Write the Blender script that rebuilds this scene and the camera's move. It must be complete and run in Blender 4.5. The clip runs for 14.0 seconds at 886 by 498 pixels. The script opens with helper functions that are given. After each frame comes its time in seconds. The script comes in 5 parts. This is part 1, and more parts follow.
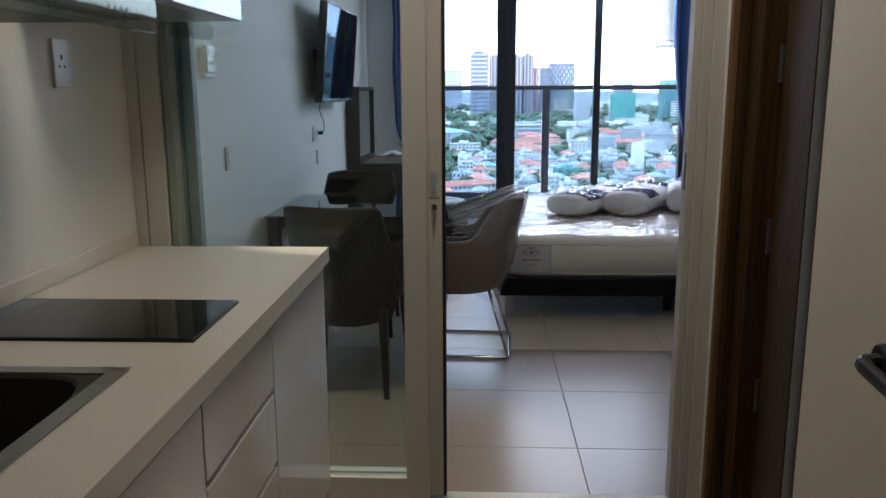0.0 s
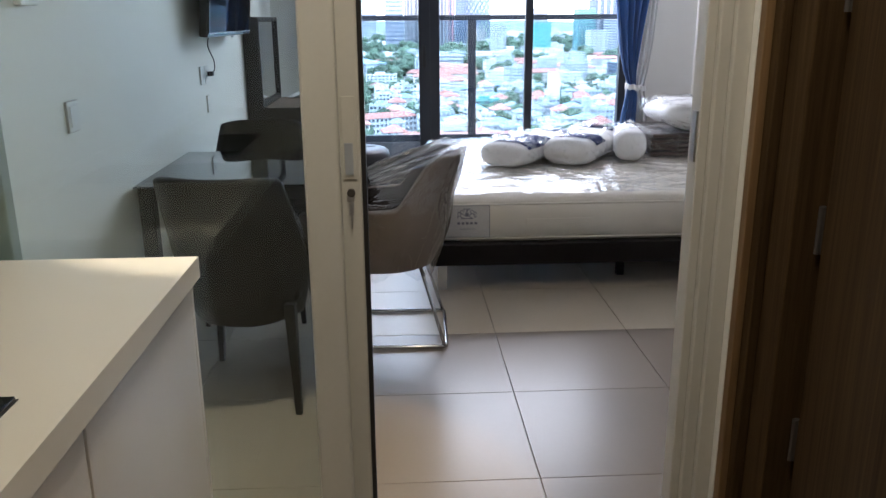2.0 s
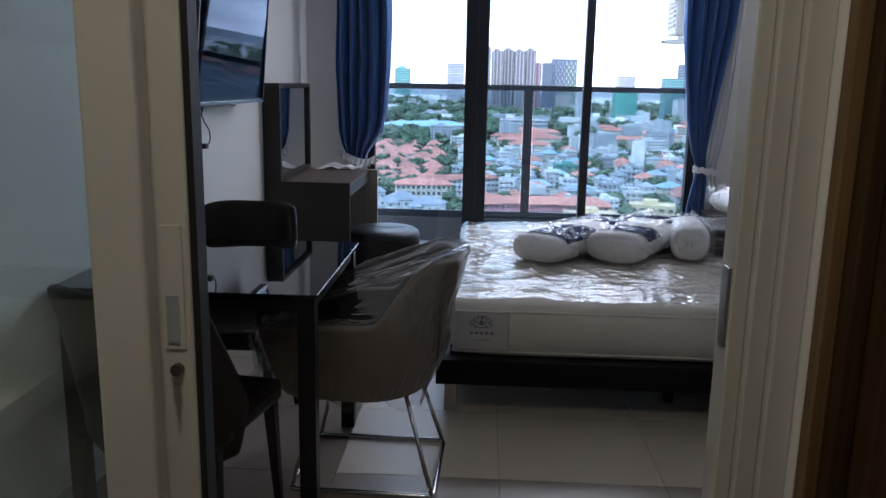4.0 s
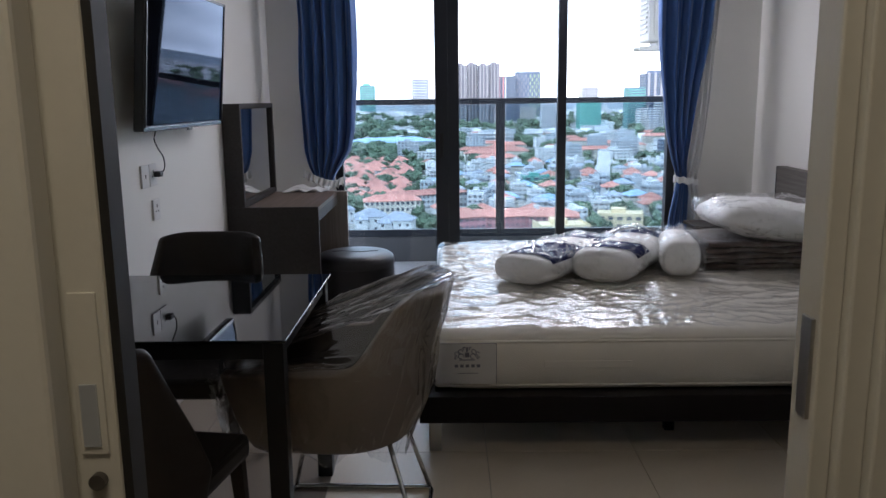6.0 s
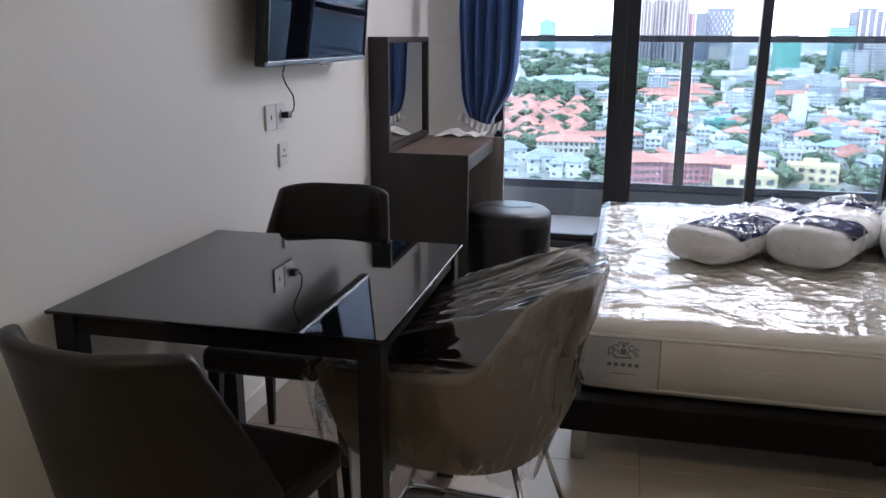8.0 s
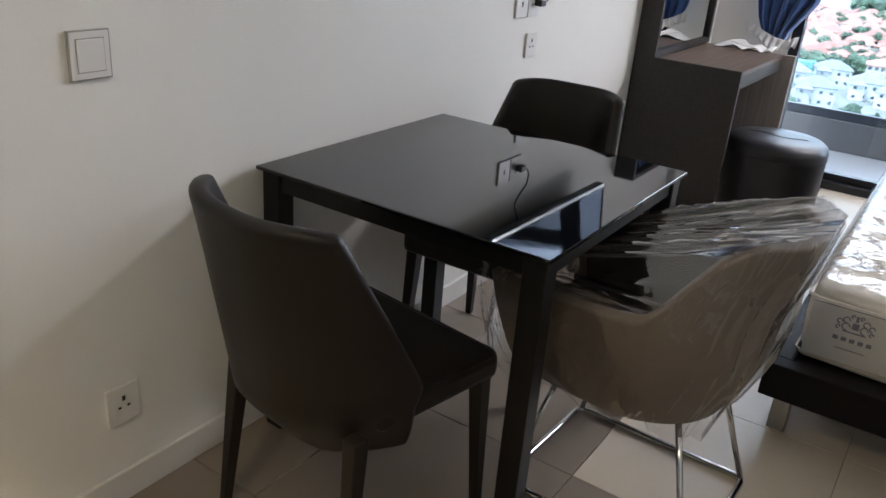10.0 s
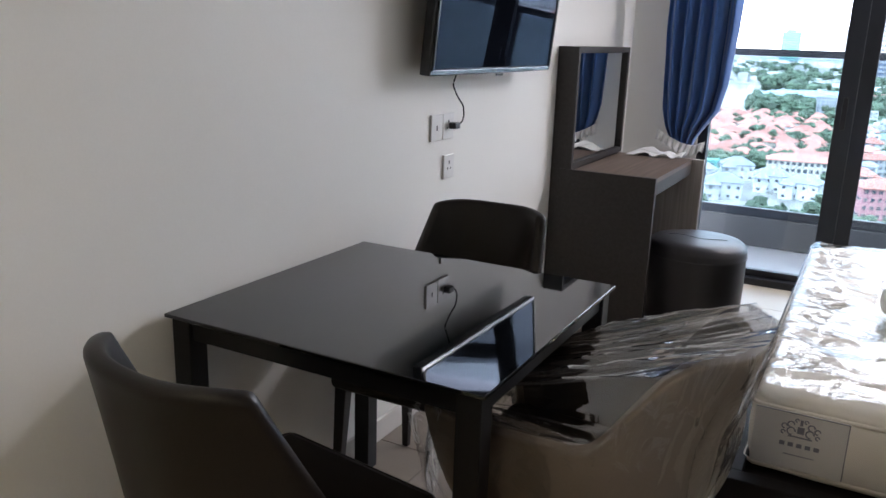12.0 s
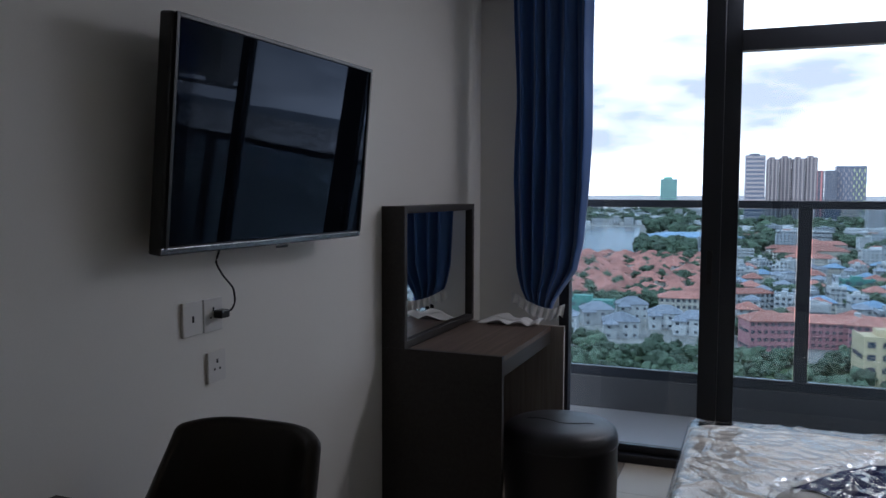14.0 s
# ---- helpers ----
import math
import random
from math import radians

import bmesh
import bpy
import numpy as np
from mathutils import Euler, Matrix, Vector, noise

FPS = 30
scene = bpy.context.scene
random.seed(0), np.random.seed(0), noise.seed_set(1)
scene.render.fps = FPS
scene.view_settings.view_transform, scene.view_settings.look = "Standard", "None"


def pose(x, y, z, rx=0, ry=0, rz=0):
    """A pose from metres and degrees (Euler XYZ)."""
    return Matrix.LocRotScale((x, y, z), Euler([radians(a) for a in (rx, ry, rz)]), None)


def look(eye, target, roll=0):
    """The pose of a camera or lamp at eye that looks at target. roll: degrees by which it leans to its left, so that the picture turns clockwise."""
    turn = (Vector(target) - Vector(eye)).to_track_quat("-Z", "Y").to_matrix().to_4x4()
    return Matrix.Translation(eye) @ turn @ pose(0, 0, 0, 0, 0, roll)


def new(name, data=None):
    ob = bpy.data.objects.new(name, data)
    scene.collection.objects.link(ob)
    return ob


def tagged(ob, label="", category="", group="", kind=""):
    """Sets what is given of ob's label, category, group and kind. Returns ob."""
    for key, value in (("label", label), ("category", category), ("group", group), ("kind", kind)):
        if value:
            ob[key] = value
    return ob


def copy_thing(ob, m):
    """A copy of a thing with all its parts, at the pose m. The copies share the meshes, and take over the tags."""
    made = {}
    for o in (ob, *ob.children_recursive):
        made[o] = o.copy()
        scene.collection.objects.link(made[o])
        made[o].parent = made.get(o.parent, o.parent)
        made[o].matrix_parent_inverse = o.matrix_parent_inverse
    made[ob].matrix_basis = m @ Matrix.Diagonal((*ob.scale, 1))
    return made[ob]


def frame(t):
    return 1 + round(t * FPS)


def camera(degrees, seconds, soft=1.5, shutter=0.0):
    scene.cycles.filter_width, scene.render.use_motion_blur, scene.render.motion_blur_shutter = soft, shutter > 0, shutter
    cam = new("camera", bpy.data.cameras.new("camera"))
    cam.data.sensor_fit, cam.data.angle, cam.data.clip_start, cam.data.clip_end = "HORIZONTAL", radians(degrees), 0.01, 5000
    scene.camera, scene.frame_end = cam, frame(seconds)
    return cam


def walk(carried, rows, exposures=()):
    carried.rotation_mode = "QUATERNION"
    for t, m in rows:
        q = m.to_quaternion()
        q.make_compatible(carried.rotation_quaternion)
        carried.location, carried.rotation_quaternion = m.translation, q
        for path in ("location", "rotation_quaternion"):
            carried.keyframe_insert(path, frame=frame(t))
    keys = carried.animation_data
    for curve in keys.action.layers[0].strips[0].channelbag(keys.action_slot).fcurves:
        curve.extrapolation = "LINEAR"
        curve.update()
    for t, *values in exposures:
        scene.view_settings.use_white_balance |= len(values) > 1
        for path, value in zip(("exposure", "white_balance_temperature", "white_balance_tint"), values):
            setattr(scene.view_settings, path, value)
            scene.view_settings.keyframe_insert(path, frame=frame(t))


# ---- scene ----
cam = camera(57.9, 14.0)
PATH = [
    (0, (-0.003, 0.051, 1.365), (-0.1, 2.01, 0.975), -0.3),
    (0.5, (-0.022, 0.212, 1.361), (-0.061, 2.16, 0.909), 0.8),
    (1, (-0.063, 0.386, 1.364), (-0.038, 2.312, 0.825), 1.4),
    (1.5, (-0.107, 0.566, 1.387), (0.007, 2.483, 0.83), 0.2),
    (2, (-0.042, 0.792, 1.373), (0.059, 2.711, 0.82), -0.4),
    (2.5, (0.049, 1.036, 1.38), (0.142, 2.955, 0.825), -0.1),
    (3, (0.07, 1.253, 1.388), (0.162, 3.173, 0.834), 0.5),
    (3.5, (0.16, 1.353, 1.391), (0.139, 3.279, 0.851), 0.2),
    (4, (0.276, 1.463, 1.415), (0.184, 3.419, 1.008), 1.1),
    (6.3, (0.211, 1.732, 1.409), (0.197, 3.698, 1.039), -0.7),
    (6.5, (0.19, 1.735, 1.415), (0.186, 3.699, 1.033), -0.4),
    (7, (0.219, 1.886, 1.403), (0.165, 3.845, 1.002), -0.4),
    (7.5, (0.265, 2.061, 1.396), (0.008, 3.984, 0.91), -0.7),
    (8, (0.262, 2.27, 1.401), (-0.169, 4.154, 0.885), 0.2),
    (8.5, (0.274, 2.394, 1.395), (-0.39, 4.188, 0.811), 1.1),
    (8.7, (0.294, 2.421, 1.397), (-0.452, 4.143, 0.706), 2.3),
    (10.8, (0.409, 2.446, 1.419), (-0.695, 3.938, 0.673), 2.1),
    (11, (0.408, 2.445, 1.421), (-0.726, 3.941, 0.733), 1.9),
    (11.5, (0.404, 2.451, 1.421), (-0.731, 3.972, 0.789), 1.9),
    (12, (0.356, 2.54, 1.423), (-0.554, 4.245, 0.908), 1.9),
    (12.5, (0.275, 2.674, 1.442), (-0.404, 4.51, 1.031), 0.7),
    (13, (0.238, 2.818, 1.452), (-0.419, 4.675, 1.107), 0.2),
    (13.5, (0.327, 3.069, 1.449), (-0.386, 4.931, 1.293), -0.4),
    (14, (0.395, 3.313, 1.452), (-0.334, 5.17, 1.31), 0.2),
]
walk(cam, [(t, look(eye, target, roll)) for t, eye, target, roll in PATH],
     [(0, 0.93, 5480, 20), (0.3, 1.3, 5530, 20), (0.5, 1.38, 5550, 20), (1.0, 1.5, 5600, 20), (2.0, 1.65, 5650, 20), (2.5, 1.28, 5560, 20), (3.0, 1.05, 5450, 20), (3.5, 0.98, 5450, 20), (4.0, 0.48, 5450, 20), (6.5, 0.78, 5980, 22), (7.5, 1.08, 5980, 24), (8.5, 1.36, 6150, 22), (11.0, 1.86, 6080, 18), (11.5, 1.88, 6080, 18), (12.0, 1.6, 6080, 20), (12.5, 0.66, 5950, 20), (13.0, -0.14, 5980, 20), (13.5, -0.5, 5880, 20), (14.0, -0.45, 5820, 20)])

# ---- world, sun, lamps ----
world = bpy.data.worlds.new("sky")
scene.world = world
world.use_nodes = True
wn, wl = world.node_tree.nodes, world.node_tree.links
wn.clear()
w_out = wn.new("ShaderNodeOutputWorld")
w_sky = wn.new("ShaderNodeTexSky")
w_sky.sky_type = "NISHITA"
w_sky.sun_disc = False
w_sky.sun_elevation = radians(58)
w_sky.sun_rotation = radians(200)
w_b1 = wn.new("ShaderNodeBackground")
w_b1.inputs["Strength"].default_value = 0.15
w_co = wn.new("ShaderNodeTexCoord")
w_map = wn.new("ShaderNodeMapping")
w_map.inputs["Scale"].default_value = (1.6, 1.6, 5.0)
w_map.inputs["Location"].default_value = (3.1, 0.4, 1.7)
w_noise = wn.new("ShaderNodeTexNoise")
w_noise.inputs["Scale"].default_value = 1.9
w_noise.inputs["Detail"].default_value = 8.0
w_noise.inputs["Roughness"].default_value = 0.56
w_ramp = wn.new("ShaderNodeValToRGB")
w_ramp.color_ramp.elements[0].position, w_ramp.color_ramp.elements[0].color = 0.36, (0.28, 0.30, 0.33, 1)
w_ramp.color_ramp.elements[1].position, w_ramp.color_ramp.elements[1].color = 0.60, (1.0, 1.0, 1.0, 1)
w_b2 = wn.new("ShaderNodeBackground")
w_b2.inputs["Strength"].default_value = 4.3
w_mix = wn.new("ShaderNodeMixShader")
w_mix.inputs["Fac"].default_value = 0.88
wl.new(w_sky.outputs["Color"], w_b1.inputs["Color"])
wl.new(w_co.outputs["Generated"], w_map.inputs["Vector"])
wl.new(w_map.outputs["Vector"], w_noise.inputs["Vector"])
wl.new(w_noise.outputs["Fac"], w_ramp.inputs["Fac"])
wl.new(w_ramp.outputs["Color"], w_b2.inputs["Color"])
wl.new(w_b1.outputs["Background"], w_mix.inputs[1])
wl.new(w_b2.outputs["Background"], w_mix.inputs[2])
wl.new(w_mix.outputs["Shader"], w_out.inputs["Surface"])

sun = bpy.data.lights.new("sun", "SUN")
sun.energy, sun.angle, sun.color = 2.0, radians(12), (1.0, 0.96, 0.9)
new("sun", sun).matrix_world = look((0, 0, 60), (25, 40, 0))

# unseen lamp added to warm and brighten the kitchen
lamp = bpy.data.lights.new("kitchen_fill", "AREA")
lamp.shape, lamp.size, lamp.energy, lamp.color = "DISK", 0.60, 6.0, (1.0, 0.85, 0.54)
new("kitchen_fill", lamp).matrix_world = pose(0.05, 1.72, 2.66)

win_fill = bpy.data.lights.new("window_fill", "AREA")
win_fill.shape, win_fill.size, win_fill.size_y, win_fill.energy, win_fill.color = "RECTANGLE", 1.40, 0.32, 18.5, (1.0, 0.975, 0.93)
new("window_fill", win_fill).matrix_world = look((1.0, 7.60, 2.43), (0.9, 6.95, 0.7))   # added lamp in the window head, brightens the room in place of sky light

down = bpy.data.lights.new("downlight", "SPOT")
down.energy, down.spot_size, down.spot_blend, down.shadow_soft_size, down.color = 52.0, radians(34), 0.25, 0.03, (1.0, 0.85, 0.52)
new("downlight", down).matrix_world = pose(-0.40, 2.82, 2.72)

# ---- helpers of this scene ----
LX, RX, Y0, YW, CZ = -1.07, 2.45, -1.6, 7.62, 2.75   # side walls, back wall, window wall, ceiling


def root_at(ob):
    off = Vector((0, 0, 0))
    while ob is not None:
        off = off + ob.location
        ob = ob.parent
    return off


def thing(name, loc, label, category, group="", kind=""):
    ob = new(name)
    ob.empty_display_size = 0.05
    ob.location = loc
    return tagged(ob, label, category, group, kind)


def to_mesh(name, bm, material, smooth=False):
    me = bpy.data.meshes.new(name)
    bmesh.ops.recalc_face_normals(bm, faces=bm.faces)
    bm.to_mesh(me)
    bm.free()
    if smooth:
        for p in me.polygons:
            p.use_smooth = True
    me.materials.append(material)
    return me


def part(name, bm, material, parent=None, label="", smooth=False):
    """One mesh object from a bmesh in world places, under a thing or a part."""
    if parent is not None:
        bmesh.ops.translate(bm, verts=bm.verts, vec=-root_at(parent))
    ob = new(name, to_mesh(name, bm, material, smooth))
    if parent is not None:
        ob.parent = parent
    if label:
        ob["label"] = label
    return ob


def solo(name, bm, material, label, category="", group="", kind="", smooth=False):
    return tagged(part(name, bm, material, None, "", smooth), label, category, group, kind)


def box(x0, x1, y0, y1, z0, z1, bevel=0.0, seg=2, into=None):
    bm = bmesh.new()
    bmesh.ops.create_cube(bm, size=1.0)
    for v in bm.verts:
        v.co = Vector(((x0 + x1) / 2 + v.co.x * (x1 - x0), (y0 + y1) / 2 + v.co.y * (y1 - y0), (z0 + z1) / 2 + v.co.z * (z1 - z0)))
    if bevel > 0:
        bmesh.ops.bevel(bm, geom=bm.edges[:], offset=bevel, segments=seg, affect="EDGES", profile=0.5)
    return bm if into is None else join(into, bm)


def join(a, b):
    """Adds bmesh b to a."""
    me = bpy.data.meshes.new("tmp")
    b.to_mesh(me)
    b.free()
    a.from_mesh(me)
    bpy.data.meshes.remove(me)
    return a


def boxes(rows, bevel=0.0):
    bm = bmesh.new()
    for r in rows:
        join(bm, box(*r, bevel=bevel))
    return bm


def cyl(c, r, z0, z1, n=32, r2=None, bevel=0.0, axis="z"):
    bm = bmesh.new()
    bmesh.ops.create_cone(bm, cap_ends=True, segments=n, radius1=r, radius2=r if r2 is None else r2, depth=z1 - z0)
    if bevel:
        bmesh.ops.bevel(bm, geom=[e for e in bm.edges if abs(e.verts[0].co.z - e.verts[1].co.z) < 1e-6], offset=bevel, segments=3, affect="EDGES", profile=0.5)
    bmesh.ops.translate(bm, verts=bm.verts, vec=(0, 0, (z0 + z1) / 2))
    turn = {"z": Matrix.Identity(3), "x": Matrix.Rotation(radians(90), 3, "Y"), "y": Matrix.Rotation(radians(-90), 3, "X")}[axis]
    for v in bm.verts:
        v.co = turn @ v.co + Vector(c)
    return bm


def grid(nu, nv, f, closed=False):
    """A sheet of nu by nv faces; f(u, v) with u and v from 0 to 1 gives each corner."""
    bm = bmesh.new()
    cols = nu if closed else nu + 1
    vs = [[bm.verts.new(f(i / nu, j / nv)) for i in range(cols)] for j in range(nv + 1)]
    for j in range(nv):
        for i in range(nu):
            k = (i + 1) % cols
            bm.faces.new((vs[j][i], vs[j][k], vs[j + 1][k], vs[j + 1][i]))
    return bm


def tube(pts, r, n=8, closed=False):
    """A round bar along a line of places."""
    pts = [Vector(p) for p in pts]
    bm, rings, m = bmesh.new(), [], len(pts)
    for i, p in enumerate(pts):
        a = pts[(i - 1) % m] if closed or i else p
        b = pts[(i + 1) % m] if closed or i < m - 1 else p
        d = (b - a).normalized()
        side = d.cross(Vector((0.13, 0.21, 0.97))).normalized()
        up = side.cross(d)
        rings.append([bm.verts.new(p + r * (math.cos(2 * math.pi * k / n) * side + math.sin(2 * math.pi * k / n) * up)) for k in range(n)])
    for i in range(m if closed else m - 1):
        a, b = rings[i], rings[(i + 1) % m]
        for k in range(n):
            bm.faces.new((a[k], a[(k + 1) % n], b[(k + 1) % n], b[k]))
    if not closed:
        bm.faces.new(rings[0][::-1])
        bm.faces.new(rings[-1])
    return bm


def rounded(pts, r, n=4, closed=True):
    """A line of places with its corners rounded."""
    pts, out = [Vector(p) for p in pts], []
    m = len(pts)
    for i, p in enumerate(pts):
        if not closed and i in (0, m - 1):
            out.append(p)
            continue
        a, b = pts[i - 1], pts[(i + 1) % m]
        s, e = p + (a - p).normalized() * r, p + (b - p).normalized() * r
        for k in range(n + 1):
            t = k / n
            out.append(s * (1 - t) ** 2 + p * 2 * t * (1 - t) + e * t * t)
    return out


def thick(ob, d, bevel=0.0, offset=-1.0, seg=2):
    m = ob.modifiers.new("thickness", "SOLIDIFY")
    m.thickness, m.offset = d, offset
    if bevel:
        b = ob.modifiers.new("edges", "BEVEL")
        b.width, b.segments, b.limit_method, b.angle_limit = bevel, seg, "ANGLE", radians(50)
    return ob


def wav(x, y, z, s=1.0):
    return noise.noise(Vector((x * s, y * s, z * s)))


# ---- materials ----
def base(name):
    m = bpy.data.materials.new(name)
    m.use_nodes = True
    nt = m.node_tree
    return m, nt.nodes, nt.links, nt.nodes["Principled BSDF"]


def surf(name, col, rough=0.5, metal=0.0, var=0.10, scale=4.0, fine=90.0, bump=0.15, dist=0.001, coat=0.0, stretch=(1, 1, 1), per=0.0, island=False, spec=0.5, sheen=0.0, gl=0.25):
    """A painted, fabric, stone or metal surface: two scales of mottling, uneven gloss and fine relief."""
    m, n, l, p = base(name)
    co, mp = n.new("ShaderNodeTexCoord"), n.new("ShaderNodeMapping")
    mp.inputs["Scale"].default_value = stretch
    l.new(co.outputs["Object"], mp.inputs["Vector"])
    a, b = n.new("ShaderNodeTexNoise"), n.new("ShaderNodeTexNoise")
    a.inputs["Scale"].default_value, a.inputs["Detail"].default_value = scale, 5.0
    b.inputs["Scale"].default_value, b.inputs["Detail"].default_value = fine, 3.0
    for t in (a, b):
        l.new(mp.outputs["Vector"], t.inputs["Vector"])
    s = n.new("ShaderNodeMath")
    s.operation = "MULTIPLY_ADD"
    s.inputs[1].default_value = 0.45
    l.new(b.outputs["Fac"], s.inputs[0])
    l.new(a.outputs["Fac"], s.inputs[2])
    r = n.new("ShaderNodeMapRange")
    r.inputs["From Min"].default_value, r.inputs["From Max"].default_value = 0.45, 1.0
    r.inputs["To Min"].default_value, r.inputs["To Max"].default_value = 1 - var, 1 + var
    l.new(s.outputs[0], r.inputs["Value"])
    fac = r.outputs["Result"]
    if per:
        info = n.new("ShaderNodeNewGeometry" if island else "ShaderNodeObjectInfo")
        q = n.new("ShaderNodeMapRange")
        q.inputs["To Min"].default_value, q.inputs["To Max"].default_value = 1 - per, 1 + per
        l.new(info.outputs["Random Per Island" if island else "Random"], q.inputs["Value"])
        k = n.new("ShaderNodeMath")
        k.operation = "MULTIPLY"
        l.new(fac, k.inputs[0])
        l.new(q.outputs["Result"], k.inputs[1])
        fac = k.outputs[0]
    v = n.new("ShaderNodeVectorMath")
    v.operation = "SCALE"
    v.inputs[0].default_value = col
    l.new(fac, v.inputs["Scale"])
    l.new(v.outputs["Vector"], p.inputs["Base Color"])
    g = n.new("ShaderNodeMapRange")
    g.inputs["To Min"].default_value, g.inputs["To Max"].default_value = rough * (1 - gl), min(1.0, rough * (1 + gl))
    l.new(a.outputs["Fac"], g.inputs["Value"])
    l.new(g.outputs["Result"], p.inputs["Roughness"])
    p.inputs["Metallic"].default_value = metal
    p.inputs["Specular IOR Level"].default_value = spec
    p.inputs["Coat Weight"].default_value = coat
    p.inputs["Sheen Weight"].default_value = sheen
    if bump:
        h = n.new("ShaderNodeBump")
        h.inputs["Strength"].default_value, h.inputs["Distance"].default_value = bump, dist
        l.new(b.outputs["Fac"], h.inputs["Height"])
        l.new(h.outputs["Normal"], p.inputs["Normal"])
    return m


def wood(name, dark, light, along="z", rough=0.45, scale=1.0, spec=0.25):
    """Straight-grained veneer."""
    m, n, l, p = base(name)
    co, mp = n.new("ShaderNodeTexCoord"), n.new("ShaderNodeMapping")
    mp.inputs["Scale"].default_value = {"x": (2 * scale, 60 * scale, 60 * scale), "y": (60 * scale, 2 * scale, 60 * scale), "z": (60 * scale, 60 * scale, 2 * scale)}[along]
    l.new(co.outputs["Object"], mp.inputs["Vector"])
    a = n.new("ShaderNodeTexNoise")
    a.inputs["Scale"].default_value, a.inputs["Detail"].default_value, a.inputs["Roughness"].default_value = 1.0, 6.0, 0.65
    l.new(mp.outputs["Vector"], a.inputs["Vector"])
    r = n.new("ShaderNodeValToRGB")
    r.color_ramp.elements[0].position, r.color_ramp.elements[0].color = 0.3, (*dark, 1)
    r.color_ramp.elements[1].position, r.color_ramp.elements[1].color = 0.72, (*light, 1)
    l.new(a.outputs["Fac"], r.inputs["Fac"])
    l.new(r.outputs["Color"], p.inputs["Base Color"])
    h = n.new("ShaderNodeBump")
    h.inputs["Strength"].default_value, h.inputs["Distance"].default_value = 0.25, 0.0006
    l.new(a.outputs["Fac"], h.inputs["Height"])
    l.new(h.outputs["Normal"], p.inputs["Normal"])
    p.inputs["Roughness"].default_value = rough
    p.inputs["Specular IOR Level"].default_value = spec
    return m


def clear(name, tint=(0.95, 0.97, 0.96), rough=0.0, ior=1.5, gain=1.0, wrinkle=0.0, scale=14.0, most=1.0, streak=None, low=0.12, width=0.05):
    """Thin clear glass or film: see-through, with a gloss that grows at a grazing view."""
    m, n, l, p = base(name)
    n.remove(p)
    out = n["Material Output"]
    t, g, x, f = n.new("ShaderNodeBsdfTransparent"), n.new("ShaderNodeBsdfGlossy"), n.new("ShaderNodeMixShader"), n.new("ShaderNodeFresnel")
    t.inputs["Color"].default_value = (*tint, 1)
    g.inputs["Roughness"].default_value = rough
    f.inputs["IOR"].default_value = ior
    k = n.new("ShaderNodeMath")
    k.operation, k.use_clamp = "MULTIPLY", True
    k.inputs[1].default_value = gain
    l.new(f.outputs["Fac"], k.inputs[0])
    cap = n.new("ShaderNodeMath")
    cap.operation = "MINIMUM"
    cap.inputs[1].default_value = most
    l.new(k.outputs[0], cap.inputs[0])
    fac = cap.outputs[0]
    if streak:
        co2, mp, z, r, q = n.new("ShaderNodeTexCoord"), n.new("ShaderNodeMapping"), n.new("ShaderNodeTexNoise"), n.new("ShaderNodeValToRGB"), n.new("ShaderNodeMath")
        mp.inputs["Scale"].default_value = streak
        z.inputs["Scale"].default_value, z.inputs["Detail"].default_value, z.inputs["Distortion"].default_value = 1.0, 2.0, 0.3
        e = r.color_ramp.elements
        e[0].position, e[0].color = 0.5 - width, (low, low, low, 1)
        e[1].position, e[1].color = 0.5, (1, 1, 1, 1)
        e2 = e.new(0.5 + width)
        e2.color = (low, low, low, 1)
        q.operation = "MULTIPLY"
        l.new(co2.outputs["Object"], mp.inputs["Vector"])
        l.new(mp.outputs["Vector"], z.inputs["Vector"])
        l.new(z.outputs["Fac"], r.inputs["Fac"])
        l.new(r.outputs["Color"], q.inputs[0])
        l.new(fac, q.inputs[1])
        fac = q.outputs[0]
    l.new(fac, x.inputs["Fac"])
    l.new(t.outputs[0], x.inputs[1])
    l.new(g.outputs[0], x.inputs[2])
    l.new(x.outputs[0], out.inputs["Surface"])
    if wrinkle:
        co, a, h = n.new("ShaderNodeTexCoord"), n.new("ShaderNodeTexNoise"), n.new("ShaderNodeBump")
        a.inputs["Scale"].default_value, a.inputs["Detail"].default_value, a.inputs["Distortion"].default_value = scale, 3.0, 1.2
        l.new(co.outputs["Object"], a.inputs["Vector"])
        h.inputs["Strength"].default_value, h.inputs["Distance"].default_value = wrinkle, 0.02
        l.new(a.outputs["Fac"], h.inputs["Height"])
        for node in (g, f):
            l.new(h.outputs["Normal"], node.inputs["Normal"])
    return m


WALL = surf("white wall paint", (0.80, 0.79, 0.75), 0.6, var=0.03, scale=1.5, fine=160, bump=0.1, dist=0.0006)
CEIL = surf("ceiling paint", (0.87, 0.87, 0.855), 0.8, var=0.03, scale=1.5)
CREAM = surf("cream paint", (0.72, 0.68, 0.58), 0.5, var=0.03, scale=1.5)
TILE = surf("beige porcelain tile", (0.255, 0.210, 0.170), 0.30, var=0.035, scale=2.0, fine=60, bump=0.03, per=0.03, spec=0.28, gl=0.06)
# same floor tile, with the brighter light near the bed painted into its colour
TILE_LIT = surf("porcelain tile with lit tone painted in", (0.62, 0.545, 0.44), 0.36, var=0.04, scale=2.0, fine=60, bump=0.03, per=0.03, spec=0.4, gl=0.06)
GROUT = surf("grout", (0.34, 0.32, 0.30), 0.9, var=0.1)
SKIRT = surf("white skirting tile", (0.68, 0.66, 0.62), 0.35, var=0.04)
